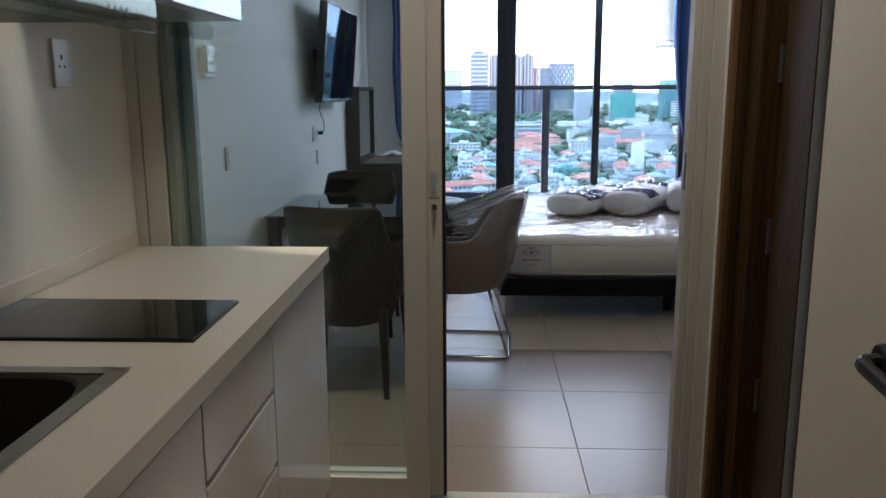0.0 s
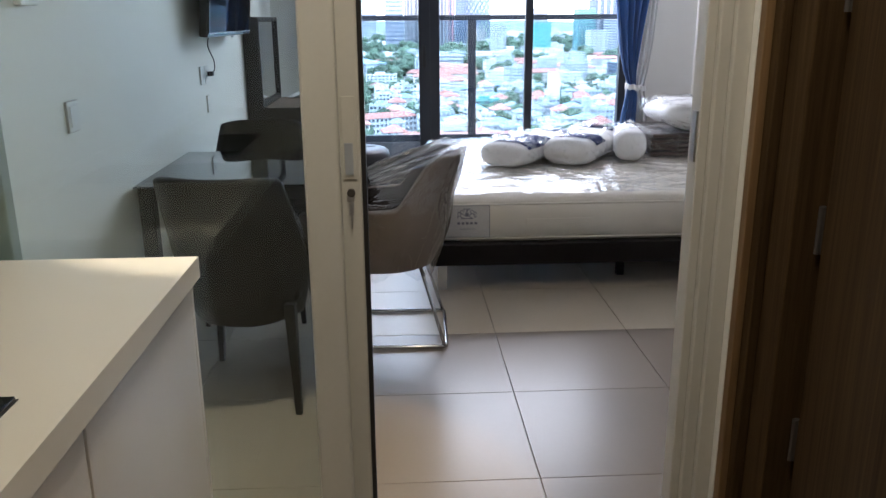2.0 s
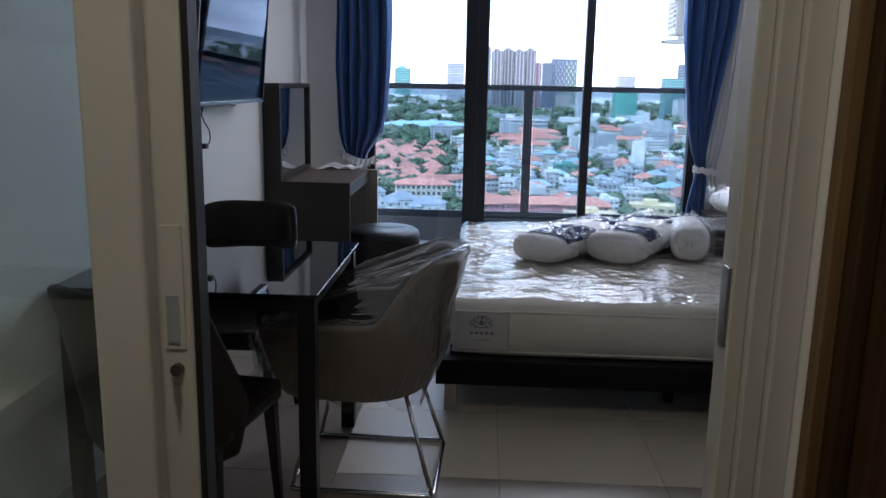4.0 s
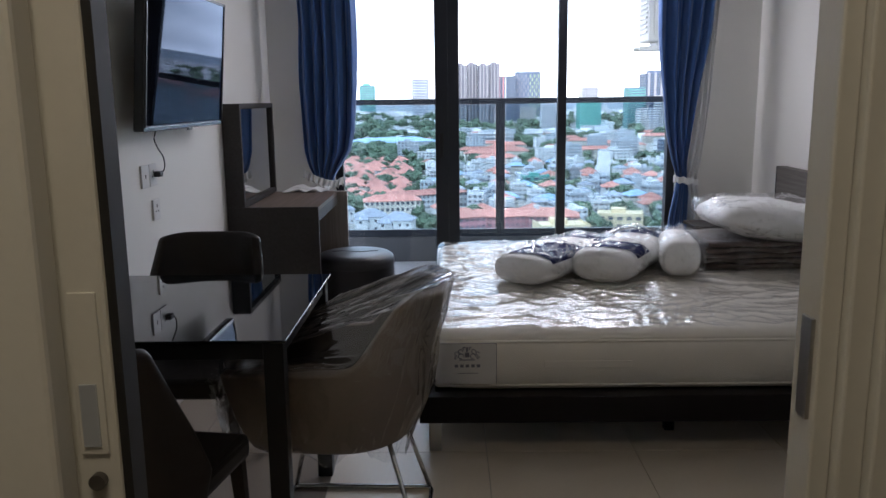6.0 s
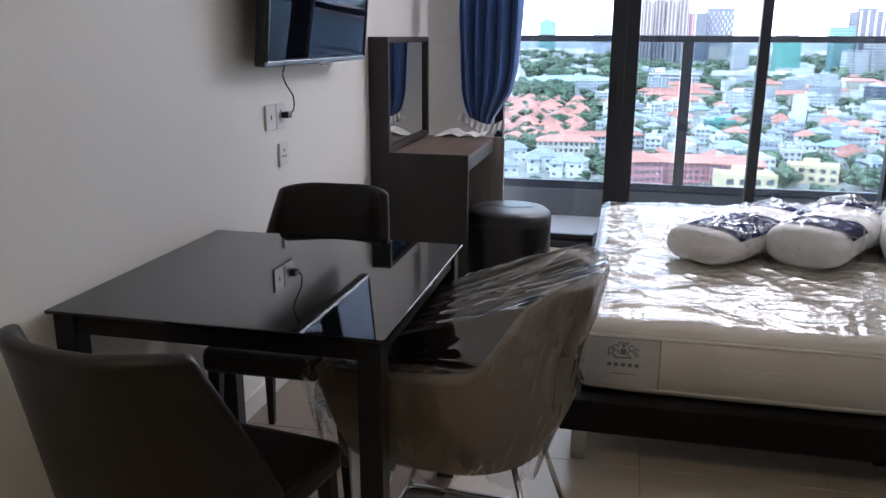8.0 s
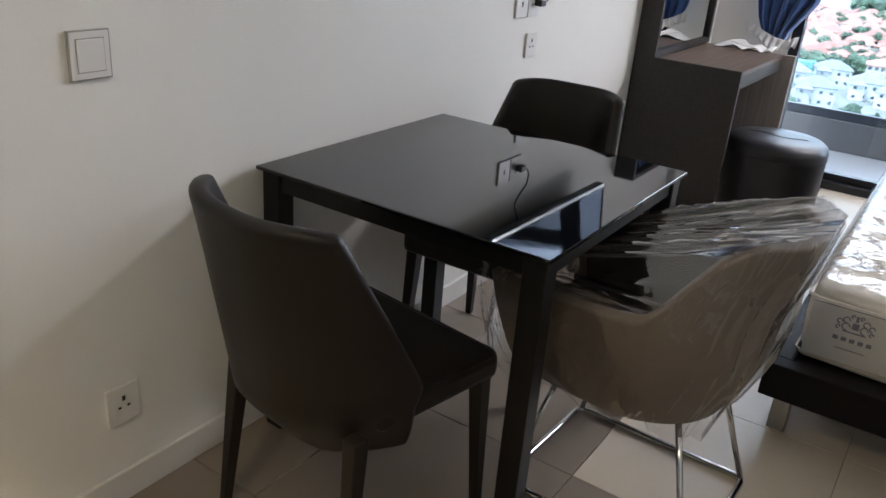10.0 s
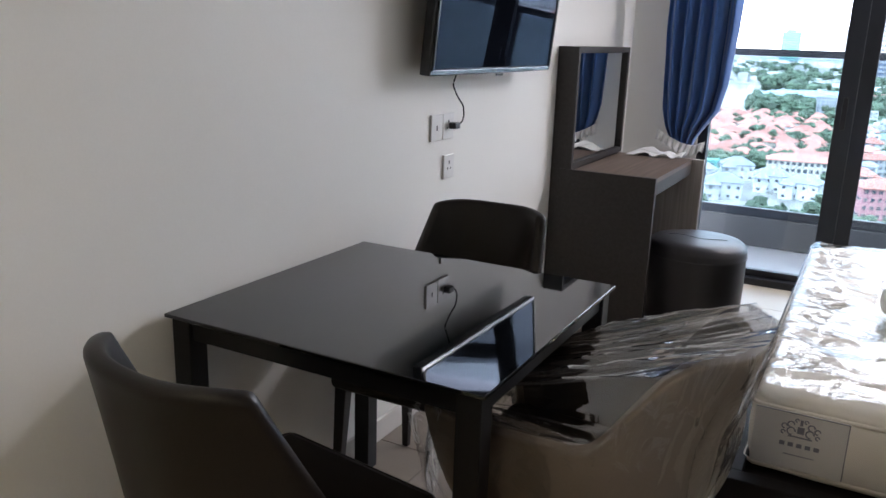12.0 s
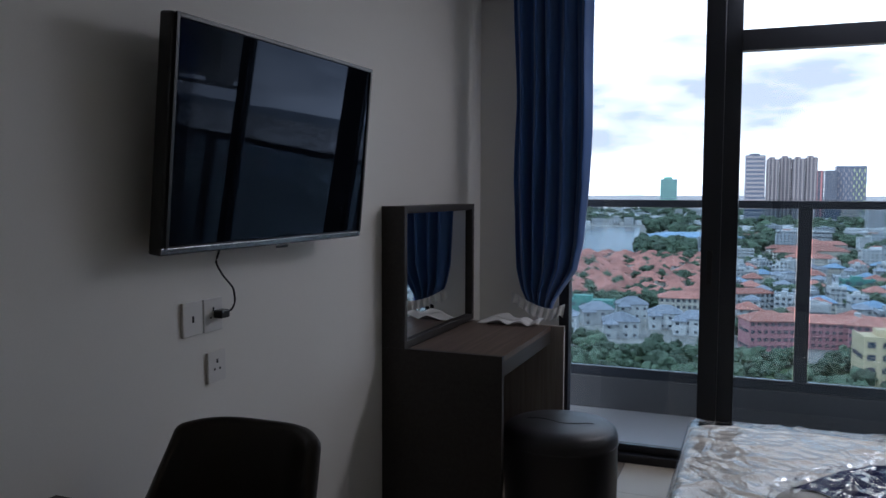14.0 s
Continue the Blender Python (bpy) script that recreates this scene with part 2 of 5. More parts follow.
ALU_W = surf("white powder-coated aluminium", (0.57, 0.56, 0.515), 0.42, var=0.04, scale=2.0, bump=0.05)
EDGE = surf("pale metal door edge", (0.62, 0.64, 0.68), 0.35, metal=0.6, var=0.05)
ALU_TINT = surf("aluminium with glass tint in its colour", (0.28, 0.31, 0.275), 0.5, var=0.05, scale=2.0, bump=0.05)
ALU_D = surf("dark grey window aluminium", (0.016, 0.019, 0.026), 0.4, var=0.1, bump=0.05)
RAIL = surf("grey painted rail steel", (0.030, 0.036, 0.048), 0.5, var=0.08, bump=0.05, spec=0.15)
RUBBER = surf("black rubber", (0.012, 0.012, 0.012), 0.6)
GLASS = clear("window glass", (0.93, 0.97, 0.97), gain=0.8)
GLASS_V = clear("hood visor glass", (0.86, 0.91, 0.88), gain=0.3)
GLASS_T = clear("tinted door glass", (0.84, 0.91, 0.90), gain=1.2)
# blue tint, deepened to dim the city behind and paint in its haze
GLASS_R = clear("balustrade glass with haze tint", (0.60, 0.69, 0.75), gain=0.7)
FILM = clear("clear plastic film", (0.96, 0.96, 0.96), rough=0.08, ior=1.5, gain=2.4, wrinkle=0.7, scale=8.0, most=0.60)
FILM_T = clear("taut plastic film", (0.97, 0.97, 0.97), rough=0.06, ior=1.5, gain=4.5, wrinkle=0.15, scale=6.0, most=0.80)
FILM_P = clear("thin bedding film", (0.99, 0.99, 0.99), rough=0.06, ior=1.5, gain=4.5, wrinkle=1.0, scale=14.0, most=0.55, streak=(9, 16, 12), low=0.10)
FILM_M = clear("mattress plastic film", (0.97, 0.97, 0.97), rough=0.06, ior=1.5, gain=1.4, wrinkle=0.35, scale=13.0, most=0.45)
DARKWOOD = wood("dark brown door veneer", (0.032, 0.019, 0.008), (0.078, 0.048, 0.021), "z", 0.7, 1.0, 0.06)
CASING = wood("light brown door casing", (0.12, 0.07, 0.03), (0.24, 0.15, 0.07), "z", 0.5)
VENEER = wood("grey brown vanity veneer", (0.040, 0.036, 0.034), (0.056, 0.051, 0.048), "y", 0.42)
VENEER_T = wood("brown vanity top veneer", (0.075, 0.05, 0.038), (0.17, 0.12, 0.095), "y", 0.4)
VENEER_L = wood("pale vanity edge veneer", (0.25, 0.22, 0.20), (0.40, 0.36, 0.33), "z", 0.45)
VENEER_H = wood("grey headboard veneer", (0.08, 0.07, 0.062), (0.17, 0.155, 0.14), "y", 0.5)
LEATHER = surf("dark brown leatherette", (0.014, 0.0105, 0.0085), 0.45, var=0.2, scale=5, fine=260, bump=0.3, dist=0.0008, spec=0.32)
LEATHER_G = surf("grey brown leatherette", (0.24, 0.195, 0.155), 0.5, var=0.12, scale=5, fine=260, bump=0.3, dist=0.0008)
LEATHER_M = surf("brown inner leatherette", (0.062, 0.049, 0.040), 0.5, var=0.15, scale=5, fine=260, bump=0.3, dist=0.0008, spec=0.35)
LEATHER_D = surf("black leatherette", (0.02, 0.019, 0.022), 0.38, var=0.15, scale=5, fine=240, bump=0.3, dist=0.0008)
BLACK = surf("black lacquered steel", (0.006, 0.006, 0.007), 0.4, var=0.1, bump=0.05, spec=0.3)
BLACKGLASS = surf("black glass", (0.004, 0.005, 0.006), 0.025, var=0.05, bump=0.0, spec=0.55)
CHROME = surf("chromed steel", (0.62, 0.62, 0.62), 0.14, metal=1.0, var=0.08)
# steel darkened to paint in the shade of the bowl and the hood body
SHADED_STEEL = surf("dull steel with shade painted in", (0.07, 0.07, 0.06), 0.5, metal=0.6, var=0.1)
BEZEL = surf("silver chrome trim", (0.26, 0.26, 0.27), 0.22, metal=1.0, var=0.05)
STEEL = surf("brushed stainless steel", (0.48, 0.47, 0.45), 0.3, metal=1.0, var=0.1, stretch=(1, 30, 1), fine=40)
BEDWOOD = surf("black brown bed leatherette", (0.008, 0.006, 0.006), 0.6, var=0.15, fine=220, bump=0.2, spec=0.15)
MATTRESS = surf("cream white mattress cloth", (0.87, 0.82, 0.72), 0.85, var=0.05, scale=7, fine=300, bump=0.4, dist=0.001)
LINEN = surf("white bedding cloth", (0.88, 0.88, 0.87), 0.85, var=0.04, fine=260, bump=0.4, dist=0.001)
NAVY = surf("navy printed cloth", (0.008, 0.014, 0.075), 0.8, var=0.15, fine=200, spec=0.08)
BLANKET = surf("brown plush blanket", (0.12, 0.088, 0.070), 0.95, var=0.3, scale=14, fine=180, bump=0.8, dist=0.003, sheen=0.4)
CURTAIN = surf("blue curtain cloth", (0.045, 0.13, 0.36), 0.8, var=0.10, scale=3, fine=420, bump=0.3, dist=0.0006, sheen=0.3)
SHEER = surf("white sheer cloth", (0.78, 0.78, 0.77), 0.9, var=0.04, fine=300, bump=0.4)
PLATE = surf("white switch plastic", (0.74, 0.73, 0.71), 0.35, var=0.02, bump=0.0)
SLOT = surf("dark socket slot", (0.02, 0.02, 0.02), 0.6)
PLASTIC = surf("black plastic", (0.010, 0.010, 0.011), 0.35, var=0.1, bump=0.05)
SCREEN, _n, _l, _p = base("television screen")
_g, _d, _x, _f = _n.new("ShaderNodeBsdfGlossy"), _n.new("ShaderNodeBsdfDiffuse"), _n.new("ShaderNodeMixShader"), _n.new("ShaderNodeFresnel")
_g.inputs["Color"].default_value, _g.inputs["Roughness"].default_value = (0.38, 0.46, 0.60, 1), 0.02
_d.inputs["Color"].default_value, _f.inputs["IOR"].default_value = (0.004, 0.005, 0.008, 1), 1.42
_l.new(_f.outputs["Fac"], _x.inputs["Fac"])
_l.new(_d.outputs[0], _x.inputs[1])
_l.new(_g.outputs[0], _x.inputs[2])
_l.new(_x.outputs[0], _n["Material Output"].inputs["Surface"])
_n.remove(_p)
SWITCHRIM = surf("silver grey switch rim", (0.36, 0.35, 0.33), 0.35, var=0.03, bump=0.0)
QUARTZ = surf("cream quartz worktop", (0.66, 0.63, 0.56), 0.32, var=0.02, scale=3, fine=200, bump=0.0, gl=0.04)
CABINET = surf("glossy white cabinet lacquer", (0.66, 0.63, 0.58), 0.24, var=0.02, scale=1.5, bump=0.0, coat=0.3)
CABSIDE = surf("silver grey cabinet laminate", (0.50, 0.54, 0.60), 0.35, metal=0.5, var=0.04)
MIRROR = surf("mirror silver", (0.86, 0.88, 0.87), 0.015, metal=1.0, var=0.01, bump=0.0)
CONCRETE = surf("grey painted concrete", (0.09, 0.095, 0.105), 0.9, var=0.08, scale=2, spec=0.1)
BALC = surf("grey balcony tile", (0.30, 0.31, 0.34), 0.35, var=0.06, scale=3)
ACWHITE = surf("white unit casing", (0.66, 0.66, 0.64), 0.45, var=0.05)
HINGE = surf("dull hinge steel", (0.14, 0.13, 0.12), 0.4, metal=0.8, var=0.1)
INK = surf("grey printed ink", (0.22, 0.22, 0.26), 0.8)
PAPER = surf("white label cloth", (0.74, 0.72, 0.68), 0.8, var=0.03)
LIGHTEMIT, _n, _l, _p = base("lamp diffuser")
_p.inputs["Emission Color"].default_value, _p.inputs["Emission Strength"].default_value = (1.0, 0.82, 0.58, 1), 4.0
_p.inputs["Base Color"].default_value = (0.8, 0.8, 0.78, 1)

# ---- structure ----
floor = tagged(part("floor", boxes([(LX - 0.15, RX + 0.15, 2.50, YW + 0.10, -0.2, -0.006), (LX - 0.15, 1.0, Y0 - 0.15, 2.50, -0.2, -0.006)]), GROUT), "beige porcelain tile floor with thin grey joints", "floor", kind="structure")
solo("ceiling", box(LX - 0.15, RX + 0.15, Y0 - 0.15, YW + 0.10, CZ, CZ + 0.2), CEIL, "plain white painted ceiling", "ceiling", kind="structure")
solo("wall_west", box(LX - 0.15, LX, Y0 - 0.15, YW + 0.10, -0.006, CZ), WALL, "long white painted wall", "wall", kind="structure")
solo("wall_east", box(RX, RX + 0.15, 2.62, YW + 0.10, -0.006, CZ), WALL, "white painted wall behind the headboard", "wall", kind="structure")
solo("wall_south", box(LX, 1.0, Y0 - 0.15, Y0, -0.006, CZ), WALL, "white wall at the kitchen end", "wall", kind="structure")
WL, WR, WT = -0.61, 1.88, 2.66          # window opening
solo("wall_north", boxes([(LX, WL, YW, YW + 0.10, -0.006, CZ), (WR, RX, YW, YW + 0.10, -0.006, CZ), (WL, WR, YW, YW + 0.10, WT, CZ)]), WALL, "white wall round the balcony window", "wall", kind="structure")
solo("wall_partition", boxes([(0.715, RX, 2.50, 2.62, -0.006, CZ), (LX, 0.715, 2.46, 2.60, 2.36, CZ)]), WALL, "white partition wall over the sliding door", "wall", kind="structure")
# corridor side: a wall with a veneered door frame, then a cream wall that stands further out
solo("wall_corridor", boxes([(0.86, 1.0, 1.40, 2.50, -0.006, CZ), (0.587, 1.0, Y0, 1.40, -0.006, CZ)]), CREAM, "cream painted corridor wall", "wall", kind="structure")
solo("baseboard", boxes([(LX, LX + 0.012, 2.62, 6.33, 0, 0.085), (LX, LX + 0.012, 7.16, YW, 0, 0.085)], 0.003), SKIRT, "low white skirting along the wall", "baseboard", kind="structure")
solo("baseboard_2", boxes([(RX - 0.012, RX, 2.62, YW, 0, 0.085), (1.90, RX - 0.012, YW - 0.012, YW, 0, 0.085)], 0.003), SKIRT, "low white skirting along the wall", "baseboard", kind="structure")

# window
win = tagged(new("window_1"), "dark grey aluminium sliding balcony window with three panes", "window", kind="structure")
win.location = (0.6, YW + 0.05, 0)
fy0, fy1 = YW + 0.004, YW + 0.085
part("window_frame", boxes([(WL, WL + 0.055, fy0, fy1, 0, WT), (WR - 0.06, WR, fy0, fy1, 0, WT), (WL + 0.055, WR - 0.06, fy0, fy1, WT - 0.05, WT)], 0.002), ALU_D, win)
part("window_sill", boxes([(WL + 0.055, WR - 0.06, fy0 - 0.02, fy1, 0, 0.045), (WL + 0.055, WR - 0.06, fy0 + 0.03, fy1 - 0.01, 0.045, 0.088)], 0.002), ALU_D, win)
part("mullion", boxes([(0.128, 0.222, fy0 - 0.012, fy0 + 0.038, 0.088, WT - 0.05), (0.208, 0.302, fy0 + 0.040, fy1, 0.088, WT - 0.05)], 0.003), ALU_D, win)
part("mullion", box(1.018, 1.080, fy0, fy1 - 0.01, 0.088, 2.16, 0.003), ALU_D, win)
part("transom", box(0.302, WR - 0.06, fy0, fy1 - 0.01, 2.16, 2.262, 0.003), ALU_D, win)
part("pull_handle", box(0.158, 0.186, fy0 - 0.022, fy0 - 0.012, 0.98, 1.16, 0.003), PLASTIC, win, "black recessed pull")
for a, b, c, d in ((WL + 0.055, 0.128, 0.088, WT - 0.05), (0.302, 1.018, 0.088, 2.16), (1.080, WR - 0.06, 0.088, 2.16), (0.302, WR - 0.06, 2.262, WT - 0.05)):
    pane = part("pane", box(a, b, fy0 + 0.030, fy0 + 0.036, c, d), GLASS, win)
    pane.visible_shadow = False

# balcony
RY = 8.77
solo("balcony_floor", box(LX - 0.9, RX + 0.9, YW + 0.10, RY + 0.12, -0.22, -0.02), BALC, "grey tiled balcony floor", "balcony", kind="structure")
solo("balcony_kerb", boxes([(LX - 0.9, RX + 0.9, RY - 0.04, RY + 0.12, -0.02, 0.20)], 0.006), CONCRETE, "low grey concrete balcony kerb", "kerb", kind="structure")
# slab and side walls are added out of view, white to reflect light indoors
solo("balcony_ceiling", box(LX - 0.9, RX + 0.9, YW + 0.10, RY + 0.12, 3.0, 3.2), CEIL, "unseen slab over the balcony, white to bounce light", "ceiling", kind="structure")
solo("wall_balcony", boxes([(LX - 1.05, LX - 0.9, YW + 0.10, RY + 0.12, -0.22, 3.2), (RX + 0.9, RX + 1.05, YW + 0.10, RY + 0.12, -0.22, 3.2)]), WALL, "unseen balcony side wall, white to bounce light", "wall", kind="structure")
rail = thing("balcony_railing", (0.7, RY, 0.20), "dark grey steel balcony railing with blue-tinted glass panels", "railing", kind="structure")
part("top_rail", box(LX - 0.9, RX + 0.9, RY - 0.03, RY + 0.03, 1.355, 1.405, 0.004), RAIL, rail)
part("bottom_rail", box(LX - 0.9, RX + 0.9, RY - 0.025, RY + 0.025, 0.20, 0.265, 0.004), RAIL, rail)
posts = (-1.62, -0.86, 0.672 - 0.0, 2.20, 2.98)
for x in posts:
    part("post", box(x - 0.04, x + 0.04, RY - 0.022, RY + 0.022, 0.265, 1.355, 0.003), RAIL, rail)
for a, b in zip(posts, posts[1:]):
    pane = part("pane", box(a + 0.045, b - 0.045, RY - 0.005, RY + 0.005, 0.267, 1.353), GLASS_R, rail)
    pane.visible_shadow = False

# sliding door between kitchen and bedroom
sd = thing("door_1", (-0.5, 2.52, 0), "white aluminium sliding door with tinted glass, pushed open", "door", kind="structure")
part("door_jamb", boxes([(LX, -1.034, 2.446, 2.60, 0, 2.36), (-1.031, -0.968, 2.446, 2.60, 0, 2.36)], 0.003), ALU_W, sd)
# shade and the green of the glass are put into these two parts' colour
part("door_jamb", box(-0.964, -0.937, 2.455, 2.59, 0, 2.36, 0.004), ALU_TINT, sd, "inner jamb, shade and glass tint in its colour")
part("stile", box(-0.935, -0.898, 2.535, 2.575, 0.02, 2.36, 0.004), ALU_TINT, sd, "end stile, glass tint in its colour")
part("stile", box(-0.248, -0.172, 2.488, 2.530, 0.02, 2.36, 0.006), ALU_W, sd)
st = part("stile", box(-0.190, -0.128, 2.536, 2.578, 0.02, 2.36, 0.005), ALU_W, sd)
part("seal", box(-0.128, -0.118, 2.540, 2.576, 0.02, 2.36), RUBBER, sd, "black rubber seal")
part("pull_recess", boxes([(-0.168, -0.138, 2.5325, 2.536, 1.035, 1.215)], 0.001), ALU_W, st, "recessed finger pull")
part("pull_pocket", box(-0.163, -0.145, 2.530, 2.533, 1.045, 1.115), CABSIDE, st, "grey finger pocket")
part("lock_cylinder", cyl((-0.152, 2.530, 1.005), 0.009, -0.004, 0.006, 16, axis="y"), HINGE, st, "dull metal lock cylinder")
part("key", boxes([(-0.157, -0.147, 2.526, 2.529, 0.955, 0.985), (-0.1535, -0.1505, 2.527, 2.530, 0.925, 0.957)]), STEEL, st, "hanging steel key")
part("bottom_rail", boxes([(-0.936, -0.248, 2.492, 2.526, 0.02, 0.105), (-0.885, -0.19, 2.540, 2.574, 0.02, 0.105)], 0.003), ALU_W, sd)
part("bottom_track", boxes([(-0.985, 0.627, 2.470, 2.59, -0.002, 0.010)], 0.002), ALU_W, sd)
g = part("pane", box(-0.936, -0.248, 2.506, 2.512, 0.105, 2.36), GLASS_T, sd)
g.visible_shadow = False
fr = thing("door_frame", (0.66, 2.53, 0), "white ribbed aluminium sliding door jamb", "door frame", kind="structure")
part("jamb_profile", boxes([(0.627, 0.650, 2.556, 2.615, 0, 2.36), (0.650, 0.678, 2.540, 2.61, 0, 2.36), (0.678, 0.715, 2.524, 2.61, 0, 2.36)], 0.003), ALU_W, fr)
part("strike_plate", box(0.622, 0.627, 2.565, 2.59, 1.055, 1.17, 0.001), STEEL, fr, "dull steel strike plate")
bd = thing("door_2", (0.818, 2.334, 0), "dark brown veneered door standing ajar on steel hinges", "door", kind="structure")
part("casing", boxes([(0.716, 0.735, 2.470, 2.499, 0, 2.2)], 0.002), CASING, bd, "light brown casing edge")
part("casing", boxes([(0.735, 0.760, 2.440, 2.499, 0, 2.2), (0.760, 0.86, 2.350, 2.499, 0, 2.2)], 0.004), DARKWOOD, bd)
dvec, L = Vector((-0.255, -0.857, 0)), 0.894
dn = dvec.normalized()
sn = Vector((dn.y, -dn.x, 0)) * -1.0


def slab(s0, s1, o0, o1, z0, z1, bevel=0.002):
    """A box laid along the open leaf: s from the hinge, o from its corridor face inwards."""
    bm = box(s0, s1, o0, o1, z0, z1, bevel)
    for v in bm.verts:
        v.co = Vector((0.818, 2.334, v.co.z)) + dn * v.co.x + sn * v.co.y
    return bm


leaf = part("leaf", slab(0.006, L - 0.004, 0.0, 0.04, 0.01, 2.12), DARKWOOD, bd)
part("edge_strip", slab(L - 0.004, L, 0.003, 0.037, 0.01, 2.12, 0.0), EDGE, leaf, "pale grey door edge")
for z in (0.42, 0.90, 1.38, 1.86):
    part("hinge", join(slab(-0.012, 0.004, -0.006, 0.004, z, z + 0.10), cyl((0.812, 2.336, 0), 0.006, z, z + 0.10, 10)), HINGE, leaf, "steel butt hinge")
cd = thing("door_3", (0.57, 0.95, 0), "cream flush door with a black lever handle", "door", kind="structure")
part("casing", boxes([(0.568, 0.60, 1.405, 1.44, 0, 2.2)], 0.003), DARKWOOD, cd)
part("leaf", box(0.555, 0.586, 0.55, 1.403, 0.01, 2.12, 0.002), CREAM, cd)
lv = part("lever_handle", join(cyl((0.520, 1.085, 1.01), 0.024, -0.0, 0.034, 20, axis="x", bevel=0.003), tube(rounded([(0.53, 1.085, 1.01), (0.495, 1.085, 1.01), (0.495, 0.965, 1.0)], 0.02, closed=False), 0.011, 10)), PLASTIC, cd, "black metal lever handle", smooth=False)

# ---- kitchen ----
KX = -0.492                                   # front of the doors
top = thing("worktop", (-0.78, 1.2, 0.852), "cream quartz worktop with a square front edge", "worktop")
slab_bm = bmesh.new()
so, si = ((LX, -0.4), (-0.47, -0.4), (-0.47, 2.428), (LX, 2.428)), ((-1.0, 0.70), (-0.607, 0.70), (-0.607, 1.325), (-1.0, 1.325))
sv = [[[slab_bm.verts.new((x, y, z)) for x, y in loop] for loop in (so, si)] for z in (0.852, 0.897)]
for k in range(4):
    m = (k + 1) % 4
    for lv_ in sv:
        slab_bm.faces.new((lv_[0][k], lv_[0][m], lv_[1][m], lv_[1][k]))
    for w_ in (0, 1):
        slab_bm.faces.new((sv[0][w_][k], sv[0][w_][m], sv[1][w_][m], sv[1][w_][k]))
part("slab", slab_bm, QUARTZ, top)
part("upstand", box(LX, LX + 0.012, -0.4, 2.428, 0.897, 0.945, 0.003), QUARTZ, top)


def base_unit(y0, y1, label, fronts, inner=0.84):
    u = thing("base_cabinet", ((LX + KX) / 2, (y0 + y1) / 2, 0), label, "cabinet", "kitchen base cabinets")
    part("carcass", boxes([(LX, KX - 0.022, y0 + 0.001, y1 - 0.001, 0.10, inner), (LX, KX - 0.06, y0 + 0.001, y1 - 0.001, 0.0, 0.10)]), CABINET, u)
    for name, a, b in fronts:
        part(name, box(KX - 0.02, KX, y0 + 0.002, y1 - 0.002, a, b, 0.002), CABINET, u)
    return u


base_unit(1.826, 2.426, "glossy white base cabinet with one tall door", [("door", 0.105, 0.826)])
base_unit(1.352, 1.822, "glossy white base cabinet with a stack of drawers", [("drawer_front", 0.676, 0.826), ("drawer_front", 0.490, 0.662), ("drawer_front", 0.105, 0.476)])
base_unit(0.52, 1.348, "glossy white sink cabinet with a plain door", [("door", 0.105, 0.826)], 0.69)
base_unit(-0.40, 0.516, "glossy white base cabinet with a plain door", [("door", 0.105, 0.826)])
solo("end_panel", box(LX, KX, 2.428, 2.444, 0.0, 0.85, 0.002), CABINET, "white end panel of the kitchen counter", "panel")

hob = thing("hob", (-0.80, 1.63, 0.897), "black glass two-zone hob set in the worktop", "hob")
part("glass_plate", box(-1.045, -0.550, 1.482, 1.772, 0.898, 0.904, 0.002), BLACKGLASS, hob)
part("seal", box(-1.047, -0.548, 1.480, 1.774, 0.8972, 0.8982), RUBBER, hob, "thin black seal round the glass")

sink = thing("sink", (-0.80, 1.01, 0.70), "stainless steel inset sink with rounded corners", "sink")
sx0, sx1, sy0, sy1 = -1.0, -0.607, 0.70, 1.325


def sink_f(u, v):
    a = 2 * math.pi * u
    c, s = math.cos(a), math.sin(a)
    k = (abs(c) ** 5 + abs(s) ** 5) ** (-1 / 5)
    inset, z = ((0.0, 0.899), (0.030, 0.899), (0.034, 0.893), (0.040, 0.74), (0.075, 0.712), (0.20, 0.706))[min(5, round(v * 5))]
    if v == 0:
        k = max(abs(c), abs(s)) ** -1
    hx, hy = (sx1 - sx0) / 2 - inset, (sy1 - sy0) / 2 - inset
    return ((sx0 + sx1) / 2 + hx * c * k, (sy0 + sy1) / 2 + hy * s * k, z)


bm = grid(64, 5, sink_f, True)
bm.verts.ensure_lookup_table()
bm.faces.new(bm.verts[-64:])
thick(part("bowl", bm, SHADED_STEEL, sink), 0.002)
rim = bmesh.new()
ro, ri = ((sx0 - 0.004, sy0 - 0.004), (sx1 + 0.004, sy0 - 0.004), (sx1 + 0.004, sy1 + 0.004), (sx0 - 0.004, sy1 + 0.004)), ((sx0 + 0.026, sy0 + 0.026), (sx1 - 0.026, sy0 + 0.026), (sx1 - 0.026, sy1 - 0.026), (sx0 + 0.026, sy1 - 0.026))
rv = [[rim.verts.new((x, y, 0.9015)) for x, y in q] for q in (ro, ri)]
for k in range(4):
    rim.faces.new((rv[0][k], rv[0][(k + 1) % 4], rv[1][(k + 1) % 4], rv[1][k]))
thick(part("rim", rim, STEEL, sink, "brushed steel rim"), 0.0015)
part("drain", cyl((-0.80, 1.01, 0.706), 0.045, 0, 0.004, 24), CHROME, sink, "round chrome drain")
part("overflow_grille", boxes([(-0.93 + 0.022 * k, -0.918 + 0.022 * k, 1.284, 1.286, 0.835, 0.858) for k in range(3)]), SLOT, sink, "dark overflow slots")

